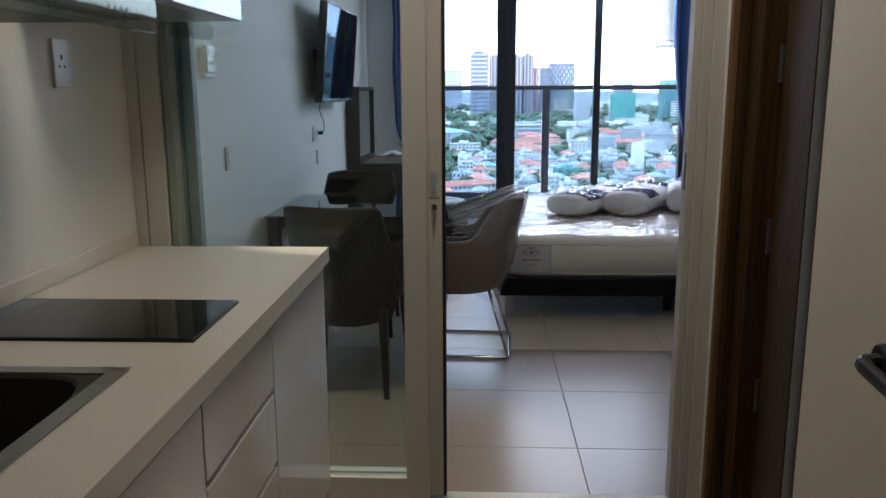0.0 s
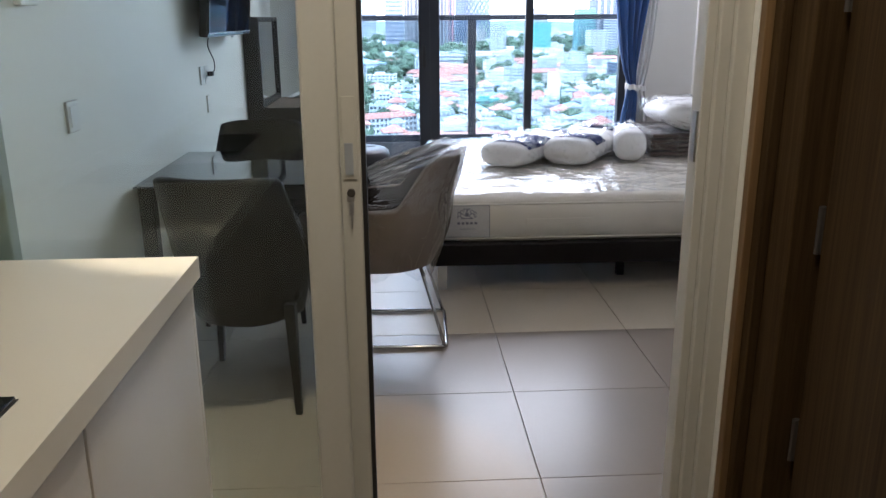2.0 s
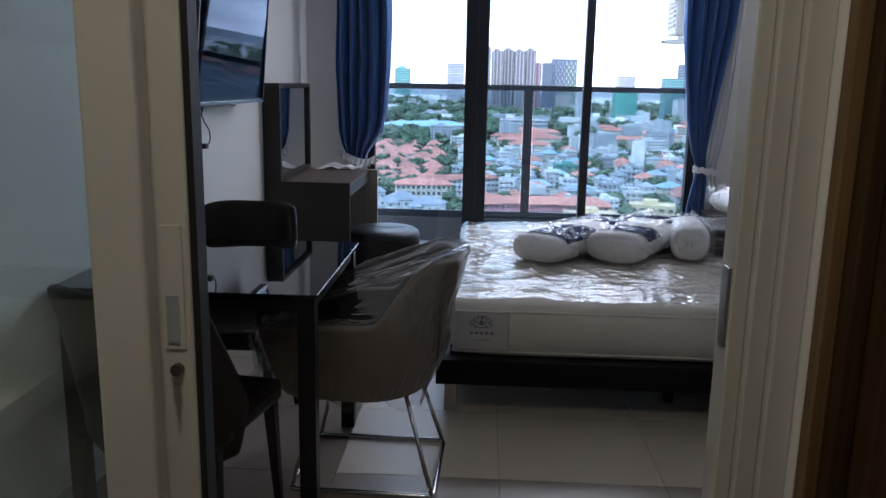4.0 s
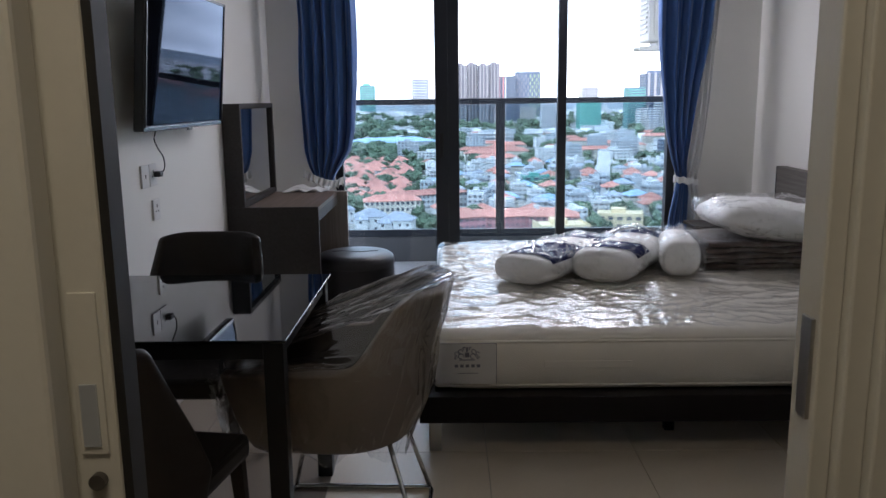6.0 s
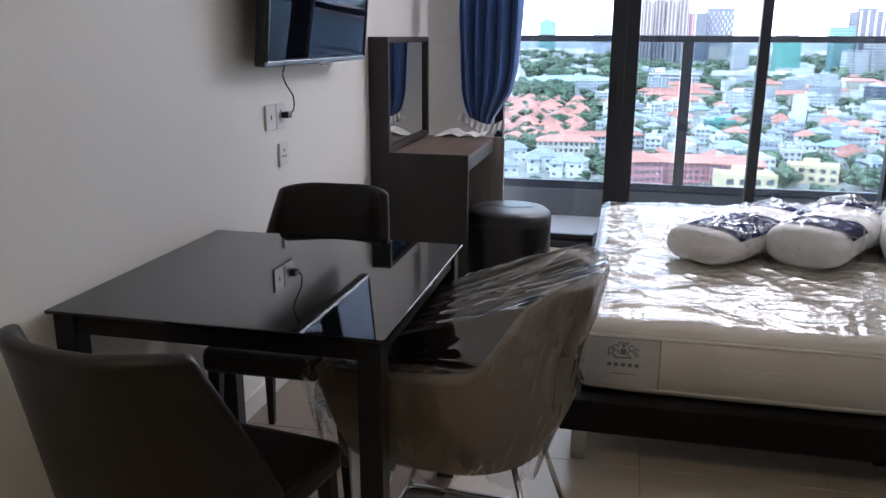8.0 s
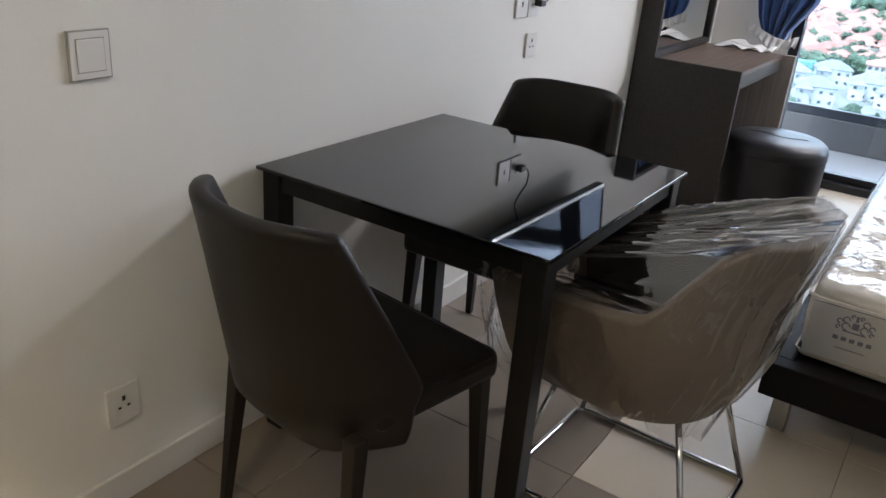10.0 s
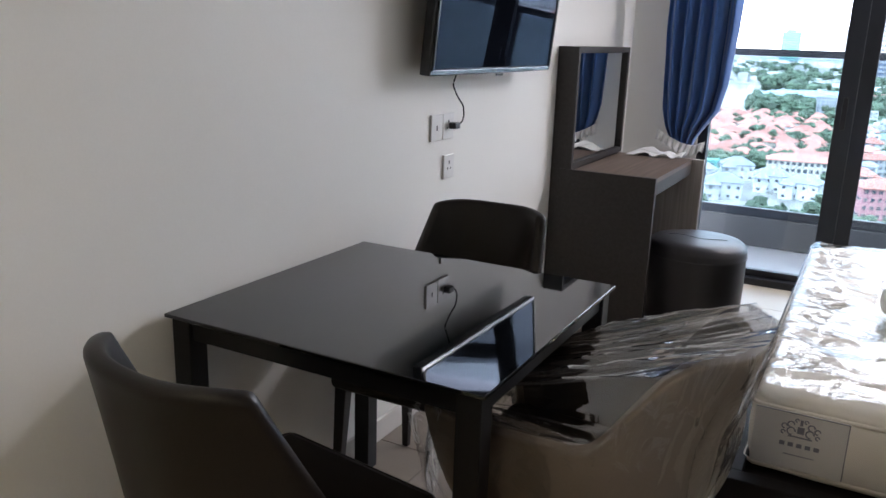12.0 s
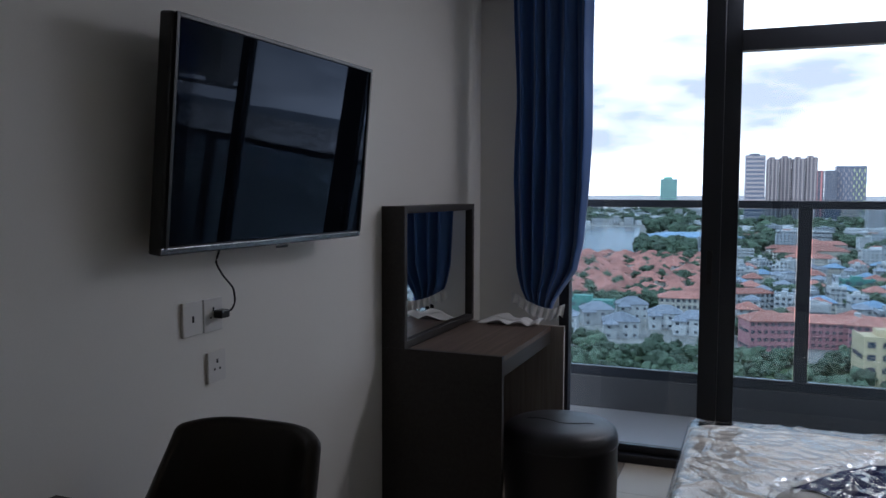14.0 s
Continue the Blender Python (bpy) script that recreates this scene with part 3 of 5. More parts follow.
uc = thing("wall_cabinet", (-0.88, 2.15, 1.563), "silver grey kitchen wall cabinet", "cabinet")
part("carcass", box(LX, -0.722, 1.905, 2.428, 1.563, 2.32, 0.002), CABSIDE, uc)
part("door", box(-0.720, -0.702, 1.905, 2.428, 1.563, 2.32, 0.002), CABSIDE, uc)
uc2 = thing("wall_cabinet", (-0.88, 0.5, 1.563), "silver grey kitchen wall cabinet", "cabinet")
part("carcass", box(LX, -0.722, -0.40, 1.155, 1.563, 2.32, 0.002), CABSIDE, uc2)
part("door", box(-0.720, -0.702, -0.40, 0.375, 1.563, 2.32, 0.002), CABSIDE, uc2)
part("door", box(-0.720, -0.702, 0.379, 1.155, 1.563, 2.32, 0.002), CABSIDE, uc2)

hood = thing("cooker_hood", (-0.85, 1.53, 1.47), "steel cooker hood with a curved clear glass visor", "hood")
part("body", box(LX, -0.73, 0.95, 1.80, 1.515, 1.56, 0.004), SHADED_STEEL, hood, "steel body, shade in its colour")
fascia = box(-0.73, -0.700, 1.00, 1.80, 1.500, 1.556, 0.004)
for v in fascia.verts:
    if v.co.z < 1.52:
        v.co.z += 0.028 * abs((v.co.y - 1.40) / 0.40) ** 2 - 0.012
part("front_fascia", fascia, STEEL, hood)
part("filter", box(-1.03, -0.75, 1.04, 1.75, 1.508, 1.516, 0.002), BLACK, hood, "black grease filter")
part("chimney", box(LX, -0.84, 1.36, 1.66, 1.556, 2.32, 0.003), STEEL, hood)
for k in range(4):
    part("button", cyl((-0.705, 1.57 + 0.026 * k, 1.52), 0.007, 0, 0.006, 12, axis="x"), CHROME, hood)


def visor_f(u, v):
    y = 0.56 + 1.38 * u
    edge = -0.455 - 0.18 * abs((y - 1.25) / 0.69) ** 1.6
    return (-0.735 + (edge + 0.735) * v, y, 1.496 - 0.010 * v)


vis = thick(part("glass_visor", grid(48, 6, visor_f), GLASS_V, hood, "curved clear glass visor", True), 0.006)
vis.visible_shadow = False

# housing added out of view for the kitchen's fill lamp
cl = thing("ceiling_light", (0.05, 1.72, CZ), "round unseen ceiling light added for warm fill", "lamp")
part("frame", cyl((0.05, 1.72, CZ), 0.10, -0.03, 0.0, 32, bevel=0.004), PLATE, cl)


dl = thing("downlight", (-0.40, 2.82, CZ), "small round recessed ceiling downlight with a warm lamp", "lamp")
part("trim_ring", cyl((-0.40, 2.82, CZ), 0.055, -0.006, 0.0, 32, bevel=0.002), PLATE, dl)
part("lens", cyl((-0.40, 2.82, CZ), 0.038, -0.010, -0.006, 24), LIGHTEMIT, dl, "warm glowing lens")


def wall_plate(y, z, w, h, label, kind_, wall=LX, group="wall plates"):
    """A raised plate on the long wall, with its rocker or its socket holes."""
    t = thing("socket" if kind_ == "socket" else "switch", (wall, y, z), label, "socket" if kind_ == "socket" else "switch", group)
    part("plate", box(wall, wall + 0.009, y - w / 2, y + w / 2, z - h / 2, z + h / 2, 0.002), PLATE, t)
    if kind_ == "switch":
        a, b = w * 0.5 + 0.0025, h * 0.5 + 0.0025
        if "rocker" in label:
            part("rim", boxes([(wall, wall + 0.0075, y - a, y - w / 2, z - b, z + b), (wall, wall + 0.0075, y + w / 2, y + a, z - b, z + b), (wall, wall + 0.0075, y - w / 2, y + w / 2, z - b, z - h / 2), (wall, wall + 0.0075, y - w / 2, y + w / 2, z + h / 2, z + b)]), SWITCHRIM, t, "grey rim")
        part("gap", box(wall + 0.009, wall + 0.0094, y - w * 0.365, y + w * 0.365, z - h * 0.365, z + h * 0.365), SWITCHRIM, t, "grey gap round the rocker")
        part("rocker", box(wall + 0.009, wall + 0.012, y - w * 0.34, y + w * 0.34, z - h * 0.34, z + h * 0.34, 0.001), PLATE, t)
    elif kind_ == "socket":
        for a, b, c, d in ((-0.004, 0.004, 0.010, 0.022), (-0.016, -0.008, -0.010, -0.004), (0.008, 0.016, -0.010, -0.004)):
            part("slot", box(wall + 0.009, wall + 0.0096, y + a, y + b, z + c, z + d), SLOT, t)
    else:
        part("slot", box(wall + 0.009, wall + 0.0098, y - 0.004, y + 0.004, z - 0.010, z + 0.008), SLOT, t)
    return t


wall_plate(2.07, 1.434, 0.075, 0.12, "white double socket on the kitchen wall", "socket")
acw = thing("wall_control", (LX, 3.15, 1.47), "white air conditioner wall control in its cradle", "remote control")
part("cradle", box(LX, LX + 0.022, 3.095, 3.205, 1.415, 1.525, 0.004), PLATE, acw)
part("handset", box(LX + 0.010, LX + 0.030, 3.105, 3.195, 1.432, 1.535, 0.006), PLATE, acw)
part("display", box(LX + 0.030, LX + 0.031, 3.118, 3.182, 1.492, 1.522), SWITCHRIM, acw, "pale grey display")
part("buttons", boxes([(LX + 0.030, LX + 0.032, 3.120 + 0.026 * k, 3.136 + 0.026 * k, 1.462, 1.474) for k in range(3)], 0.001), SWITCHRIM, acw, "small grey buttons")
wall_plate(3.380, 1.086, 0.086, 0.092, "white single light switch with a wide rocker", "switch")
wall_plate(3.378, 0.272, 0.086, 0.10, "white wall socket low over the skirting", "socket")
wall_plate(5.118, 1.096, 0.084, 0.096, "white aerial outlet under the television", "tv")
wall_plate(5.208, 1.096, 0.084, 0.096, "white socket with a black plug in it", "socket")
wall_plate(5.222, 0.942, 0.080, 0.090, "white three-pin wall socket", "socket")

# ---- bedroom: television and vanity ----
tv = thing("television", (-0.96, 5.40, 1.30), "wall-mounted flat black television, switched off", "television")
TILT = Matrix.Translation((-0.955, 5.405, 1.30)) @ Matrix.Rotation(radians(-1.3), 4, "Z") @ Matrix.Rotation(radians(5.2), 4, "Y") @ Matrix.Translation((0.955, -5.405, -1.30))


def tilted(bm):
    bmesh.ops.transform(bm, matrix=TILT, verts=bm.verts)
    return bm


part("body", tilted(boxes([(-0.998, -0.958, 4.887, 5.895, 1.290, 1.885), (-1.030, -0.998, 5.08, 5.73, 1.34, 1.70)], 0.006)), PLASTIC, tv)
part("screen", tilted(box(-0.958, -0.9555, 4.909, 5.883, 1.314, 1.873, 0.0005)), SCREEN, tv, "dark glossy screen")
part("lower_bezel", tilted(box(-0.958, -0.9535, 4.887, 5.895, 1.294, 1.309, 0.001)), BEZEL, tv, "thin silver lower edge")
part("side_bezel", tilted(boxes([(-0.958, -0.951, 4.897, 4.908, 1.309, 1.885), (-0.958, -0.951, 5.884, 5.895, 1.309, 1.885), (-0.958, -0.951, 4.908, 5.884, 1.874, 1.885)], 0.001)), PLASTIC, tv)
part("badge", tilted(box(-0.952, -0.947, 5.37, 5.43, 1.282, 1.292, 0.002)), PLASTIC, tv)
part("wall_bracket", boxes([(LX, LX + 0.02, 5.2, 5.6, 1.42, 1.62), (LX + 0.02, -0.985, 5.25, 5.29, 1.45, 1.62), (LX + 0.02, -0.985, 5.51, 5.55, 1.45, 1.62)], 0.003), BLACK, tv)
cb = thing("power_cable", (-1.05, 5.23, 1.10), "thin black power cable with a plug", "cable")
pts = [(-1.02, 5.225, 1.36), (-1.035, 5.215, 1.30), (-1.045, 5.200, 1.25), (-1.040, 5.225, 1.21), (-1.030, 5.262, 1.17), (-1.030, 5.270, 1.13), (-1.035, 5.262, 1.105), (-1.045, 5.235, 1.098)]
part("cord", tube(rounded(pts, 0.012, 3, False), 0.003, 8), PLASTIC, cb, smooth=True)
part("plug", box(-1.060, -1.030, 5.205, 5.245, 1.086, 1.110, 0.004), PLASTIC, cb)

vn = thing("dressing_table", (-0.80, 6.74, 0), "grey-brown veneered dressing table with an upright mirror", "dressing table")
VX, VY0, VY1, VZ = -0.536, 6.335, 7.17, 0.797
part("side_panel", box(LX + 0.002, VX, VY0, VY0 + 0.025, 0, VZ, 0.001), VENEER, vn)
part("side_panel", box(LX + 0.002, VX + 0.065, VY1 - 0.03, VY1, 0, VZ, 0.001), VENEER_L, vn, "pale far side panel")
part("tabletop", box(-0.955, VX, VY0 + 0.025, VY1 - 0.03, VZ - 0.024, VZ - 0.001, 0.001), VENEER_T, vn, "brown wood-grained top")
part("apron", box(VX - 0.018, VX, VY0 + 0.025, VY1 - 0.03, VZ - 0.085, VZ - 0.024, 0.001), VENEER, vn)
part("back_panel", box(LX + 0.002, LX + 0.02, VY0 + 0.025, VY1 - 0.03, 0.05, VZ - 0.024), VENEER, vn)
mr = part("mirror_frame", boxes([(LX + 0.002, -0.962, VY0, VY0 + 0.028, VZ, 1.392), (LX + 0.002, -0.962, VY1 + 0.01, VY1 + 0.038, VZ, 1.392), (LX + 0.002, -0.962, VY0 + 0.028, VY1 + 0.01, 1.364, 1.392), (LX + 0.002, -0.962, VY0 + 0.028, VY1 + 0.01, VZ, VZ + 0.028), (LX + 0.002, -0.985, VY0 + 0.028, VY1 + 0.01, VZ + 0.028, 1.364)], 0.001), VENEER, vn, "dark deep mirror frame")
part("mirror_glass", box(-0.985, -0.981, VY0 + 0.032, VY1 + 0.006, VZ + 0.032, 1.360), MIRROR, mr, "clear mirror")

stool = thing("stool", (-0.362, 6.625, 0), "round black leatherette stool with a padded top", "stool")


def stool_f(u, v):
    prof = ((0.0, 0.0), (0.205, 0.0), (0.226, 0.012), (0.236, 0.10), (0.240, 0.30), (0.241, 0.44), (0.244, 0.452), (0.242, 0.462), (0.243, 0.48), (0.236, 0.512), (0.215, 0.530), (0.17, 0.540), (0.09, 0.545), (0.0, 0.547))
    r, z = prof[round(v * 13)]
    z *= 0.885
    a = 2 * math.pi * u
    r += 0.002 * math.sin(3 * a + 9 * z) * (r > 0.1)
    return (-0.362 + r * math.cos(a), 6.625 + r * math.sin(a), z)


part("upholstery", grid(56, 13, stool_f, True), LEATHER_D, stool, smooth=True)
part("seam_piping", tube([(-0.362 + 0.2425 * math.cos(2 * math.pi * k / 56), 6.625 + 0.2425 * math.sin(2 * math.pi * k / 56), 0.401) for k in range(56)], 0.003, 6, True), LEATHER_D, stool, smooth=True)
part("top_crease", tube([(-0.362 + 0.2 * (k / 8 - 0.5) * 1.4, 6.60 + 0.02 * math.sin(k), 0.4836) for k in range(9)], 0.0016, 5), LEATHER_D, stool)

# ---- dining table and chairs ----
TX0, TX1, TY0, TY1, TZ = -1.045, -0.213, 3.791, 4.622, 0.775
tb = thing("dining_table", ((TX0 + TX1) / 2, (TY0 + TY1) / 2, 0), "square dining table with a black glass top", "table")
part("tabletop", box(TX0, TX1, TY0, TY1, TZ - 0.009, TZ, 0.002), BLACKGLASS, tb, "black glass top")
for r in ((TX0 + 0.02, TX1 - 0.02, TY0 + 0.022, TY0 + 0.045, 0.715, TZ - 0.0095), (TX0 + 0.02, TX1 - 0.02, TY1 - 0.045, TY1 - 0.022, 0.715, TZ - 0.0095), (TX0 + 0.022, TX0 + 0.045, TY0 + 0.045, TY1 - 0.045, 0.715, TZ - 0.0095), (TX1 - 0.045, TX1 - 0.022, TY0 + 0.045, TY1 - 0.045, 0.715, TZ - 0.0095)):
    part("apron", box(*r, bevel=0.001), BLACK, tb)
for x in (TX0 + 0.012, TX1 - 0.067):
    for y in (TY0 + 0.012, TY1 - 0.067):
        part("leg", box(x, x + 0.055, y, y + 0.055, 0, 0.764, 0.003), BLACK, tb)


def dining_chair(label, front=0.255, rear=-0.205, taper=0.035):
    """Faces +y, with its middle over the origin."""
    c = thing("dining_chair", (0, 0, 0), label, "chair", "chairs round the table")

    def back_f(u, v):
        s = 2 * u - 1
        z = 0.335 + 0.547 * v
        w = 0.178 + 0.038 * math.sin(min(1.0, v / 0.35) * math.pi / 2) - taper * max(0.0, v - 0.5)
        wing = (0.085 + 0.215 * (1 - v) ** 1.05) * min(1.0, 0.45 + v / 0.3 * 0.55)
        y = -0.215 - 0.085 * v + 0.075 * max(0, 0.20 - v) / 0.20 + wing * abs(s) ** 2.6
        return (w * math.copysign(abs(s) ** 0.9, s), y, z + 0.012 * (s * s) * v - 0.05 * (1 - v) * 0 - 0.02 * v * s ** 4)

    thick(part("backrest", grid(28, 24, back_f), LEATHER, c, smooth=True), 0.038, 0.014, 1.0, 3)
    seat = box(-0.235, 0.235, -0.115, front, 0.395, 0.468, 0.022, 3)
    for v in seat.verts:
        if v.co.z > 0.45:
            v.co.z += 0.010 * (1 - (v.co.x / 0.235) ** 2)
        v.co.x *= 1.0 - 0.10 * max(0.0, (0.1 - v.co.y)) / 0.3
    part("seat", seat, LEATHER, c, smooth=False)
    part("seat_piping", tube(rounded([(-0.232, front - 0.005, 0.462), (0.232, front - 0.005, 0.462), (0.212, -0.10, 0.462), (-0.212, -0.10, 0.462)], 0.03), 0.0035, 6, True), LEATHER, c)
    for sx in (-1, 1):
        for sy, y0, y1 in ((1, front - 0.03, front - 0.02), (-1, rear + 0.04, rear)):
            leg = box(-0.02, 0.02, -0.02, 0.02, 0.0, 0.41, 0.004)
            for v in leg.verts:
                t = v.co.z / 0.41
                k = 0.55 + 0.45 * t
                v.co.x = v.co.x * k + sx * (0.222 - 0.022 * t)
                v.co.y = v.co.y * k + y1 + (y0 - y1) * t
            part("leg", leg, LEATHER, c)
    return c


ch = dining_chair("dark brown leatherette dining chair with a curved back")
ch.matrix_basis = pose(-0.618, 3.675, 0, 0, 0, -8)
ch2 = dining_chair("dark leatherette dining chair pushed in against the far table edge", 0.345, -0.11, 0.07)
ch2.matrix_basis = pose(-0.738, 4.672, 0, 0, 0, 181)


def film_noise(x, y, z):
    return 0.5 * wav(x, y, z, 7) + 0.3 * wav(x + 3, y, z, 17)


def tub_armchair():
    """Faces +y; a bucket shell on a chromed sled base, wrapped in film."""
    c = thing("armchair", (0, 0, 0), "grey-brown bucket armchair still wrapped in clear plastic film", "chair", "chairs round the table")

    def rim(a):
        k = min(1.0, max(0.0, (math.cos(a) - 0.18) / 0.62))
        return 0.628 + 0.205 * k * k * (3 - 2 * k) - 0.02 * max(0, abs(a) - 1.4)

    def shell_f(u, v, grow=0.0, lift=0.0):
        a = (2 * u - 1) * radians(128)
        h = 0.362 + (rim(a) + lift - 0.362) * v
        t = max(0.0, (h - 0.362)) / 0.28
        r = 0.72 + 0.28 * min(1.0, t) ** 0.6 - 0.10 * max(0.0, h - 0.66) / 0.2
        rx, ry = 0.250 * r + grow, 0.255 * (0.7 + 0.3 * min(1.0, t) ** 0.5) + grow
        x = rx * math.copysign(abs(math.sin(a)) ** 0.8, a)
        c = math.cos(a)
        back = 0.172 + 0.27 * (h - 0.362) + 0.02 * math.sin(math.pi * min(1.0, t)) + grow     # straight leaning back
        y = -back * c if c > 0 else -ry * c * 2.15
        return (x, y, h)

    thick(part("shell", grid(64, 20, shell_f), LEATHER_G, c, smooth=True), 0.042, 0.016, 1.0, 3)
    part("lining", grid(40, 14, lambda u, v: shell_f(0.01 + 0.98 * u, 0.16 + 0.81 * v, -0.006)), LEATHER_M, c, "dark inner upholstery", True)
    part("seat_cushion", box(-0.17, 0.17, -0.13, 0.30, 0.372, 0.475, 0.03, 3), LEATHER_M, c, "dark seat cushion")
    part("seat_base", box(-0.16, 0.16, -0.10, 0.20, 0.358, 0.374, 0.006), PLASTIC, c)
    loop = rounded([(-0.225, 0.245, 0.010), (0.225, 0.245, 0.010), (0.225, -0.262, 0.010), (-0.225, -0.262, 0.010)], 0.03)
    part("sled_base", tube(loop, 0.009, 10, True), CHROME, c, smooth=True)
    for sx in (-1, 1):
        for y0, y1 in ((-0.255, -0.150), (0.238, 0.150)):
            part("leg", tube([(sx * 0.222, y0, 0.012), (sx * 0.150, y1, 0.362)], 0.008, 10), CHROME, c, smooth=True)

    def wrap_f(u, v):
        pleat = 0.007 * (1 - abs(wav(u * 27 - v, v * 1.2, 5.1))) ** 6 + 0.018 * (1 - abs(wav(u * 11 + 0.6 * v, v * 0.9, 2.2))) ** 6 * (1.1 - 0.6 * v)
        x, y, z = shell_f(u, v, 0.045 + pleat, 0.016)
        n = film_noise(x * 1.3, y * 1.3, z * 0.3)
        low = max(0.0, 1 - v / 0.12)
        return (x * (1 + 0.03 * n - 0.10 * low), y * (1 + 0.03 * n - 0.10 * low), z - 0.055 * low * (0.9 + 1.6 * n))

    def tent_f(u, v):
        s = 2 * u - 1
        a = s * radians(100)
        x0, y0, z0 = shell_f((a / radians(128) + 1) / 2, 1.0, 0.045, 0.016)
        fx, fy, fz = s * 0.235, 0.392 - 0.05 * s * s, 0.615 - 0.02 * abs(s)
        k = v ** 1.05
        n = 0.014 * wav(s * 3.0, k * 0.5, 1.7) + 0.026 * (1 - abs(wav(s * 5.5 + 0.5 * k, k * 0.5, 4.0))) ** 9 + 0.010 * (1 - abs(wav(s * 14 + k, k * 0.6, 8.0))) ** 7 + 0.003 * (1 - abs(wav(s * 31 + k, k * 0.8, 3.0))) ** 6
        sag = 0.025 * math.sin(math.pi * k) * (1 - s * s)
        return (x0 + (fx - x0) * k, y0 + (fy - y0) * k, z0 + (fz - z0) * k - sag + n * math.sin(math.pi * min(1, k + 0.1)))

    def front_f(u, v):
        s = 2 * u - 1
        n = film_noise(s * 0.5, v * 0.2, 3.0)
        return (s * (0.22 + 0.05 * v), 0.392 + 0.030 * math.sin(math.pi * v) - 0.10 * s * s + 0.012 * n, 0.60 - 0.02 * abs(s) - 0.25 * v + 0.008 * n)

    part("film", grid(240, 34, wrap_f), FILM, c, "clear stretched plastic film", True)
    part("film", grid(240, 40, tent_f), FILM_T, c, "clear stretched plastic film", True)
    part("film", grid(40, 16, front_f), FILM, c, "clear stretched plastic film", True)
    return c


arm = tub_armchair()
arm.matrix_basis = pose(-0.115, 4.235, 0, 0, 0, 88)

# ---- bed ----
BX0, BX1, BY0, BY1 = 0.150, 2.30, 4.790, 6.835
bed = thing("bed", (1.2, 5.8, 0), "low double bed frame in black-brown leatherette", "bed")
part("side_rail", box(BX0 - 0.045, 2.36, 4.655, 4.715, 0.168, 0.276, 0.004), BEDWOOD, bed)
part("side_rail", box(BX0 - 0.045, 2.36, 6.90, 6.96, 0.168, 0.276, 0.004), BEDWOOD, bed)
part("foot_rail", box(BX0 - 0.045, BX0 + 0.015, 4.715, 6.90, 0.168, 0.276, 0.004), BEDWOOD, bed)
part("platform", box(BX0 + 0.015, 2.36, 4.715, 6.90, 0.19, 0.250), BEDWOOD, bed)
for x, y in ((0.163, 4.80), (0.163, 6.80)):
    part("leg", box(x - 0.025, x + 0.025, y - 0.025, y + 0.025, 0, 0.20, 0.002), STEEL, bed, "square metal leg")
for x, y in ((1.16, 4.98), (1.16, 6.70), (2.24, 4.82), (2.24, 6.80)):
    part("leg", box(x - 0.02, x + 0.02, y - 0.02, y + 0.02, 0, 0.20, 0.002), BLACK, bed, "black leg")
hb = thing("headboard", (2.40, 5.8, 0), "grey wood-grained headboard against the wall", "headboard")
part("panel", box(2.375, RX - 0.002, 4.62, 7.00, 0.25, 0.945, 0.003), VENEER_H, hb)
part("edge_strip", box(2.372, RX - 0.001, 7.00, 7.006, 0.25, 0.947), VENEER, hb)
mt = thing("mattress", (1.2, 5.8, 0.25), "cream white mattress still in clear plastic wrap", "mattress")


def mat_f(u, v):
    """A padded slab, as a closed tube of rings over the plan."""
    a = 2 * math.pi * u
    c, s = math.cos(a), math.sin(a)
    k = (abs(c) ** 26 + abs(s) ** 26) ** (-1 / 26)
    inset, z = ((0.12, 0.251), (0.02, 0.252), (0.004, 0.262), (0.008, 0.271), (0.0, 0.281), (-0.004, 0.37), (0.0, 0.442), (0.010, 0.452), (0.006, 0.458), (0.012, 0.470), (0.030, 0.482), (0.07, 0.489), (0.2, 0.494), (0.5, 0.496), (0.85, 0.496))[round(v * 14)]
    hx, hy = (BX1 - BX0) / 2 - inset, (BY1 - BY0) / 2 - inset
    x, y = (BX0 + BX1) / 2 + hx * c * k, (BY0 + BY1) / 2 + hy * s * k
    z += 0.004 * wav(x, y, 0, 2.5) + (0.003 * wav(x, y, 0, 9) if z > 0.47 else 0)
    return (x, y, z)


bm = grid(220, 14, mat_f, True)
bm.verts.ensure_lookup_table()
bm.faces.new(bm.verts[-220:])
part("core", bm, MATTRESS, mt, smooth=True)
for z in (0.271, 0.453):
    ring = [(BX0 + 0.004, BY0 + 0.03, z), (BX0 + 0.03, BY0 + 0.004, z), (BX1 - 0.03, BY0 + 0.004, z), (BX1 - 0.004, BY0 + 0.03, z), (BX1 - 0.004, BY1 - 0.03, z), (BX1 - 0.03, BY1 - 0.004, z), (BX0 + 0.03, BY1 - 0.004, z), (BX0 + 0.004, BY1 - 0.03, z)]
    part("piping", tube(ring, 0.006, 8, True), MATTRESS, mt, smooth=True)
lab = part("label_patch", box(BX0 + 0.022, 0.411, BY0 - 0.008, BY0 - 0.004, 0.283, 0.452), PAPER, mt, "white sewn label with a grey crest")
part("label_border", boxes([(0.4085, 0.411, BY0 - 0.0086, BY0 - 0.008, 0.283, 0.452), (BX0 + 0.022, 0.411, BY0 - 0.0086, BY0 - 0.008, 0.4495, 0.452)]), INK, lab)
crest = boxes([(0.284, 0.302, BY0 - 0.0088, BY0 - 0.008, 0.394, 0.414), (0.262, 0.324, BY0 - 0.0088, BY0 - 0.008, 0.381, 0.385), (0.289, 0.297, BY0 - 0.0088, BY0 - 0.008, 0.418, 0.436)])
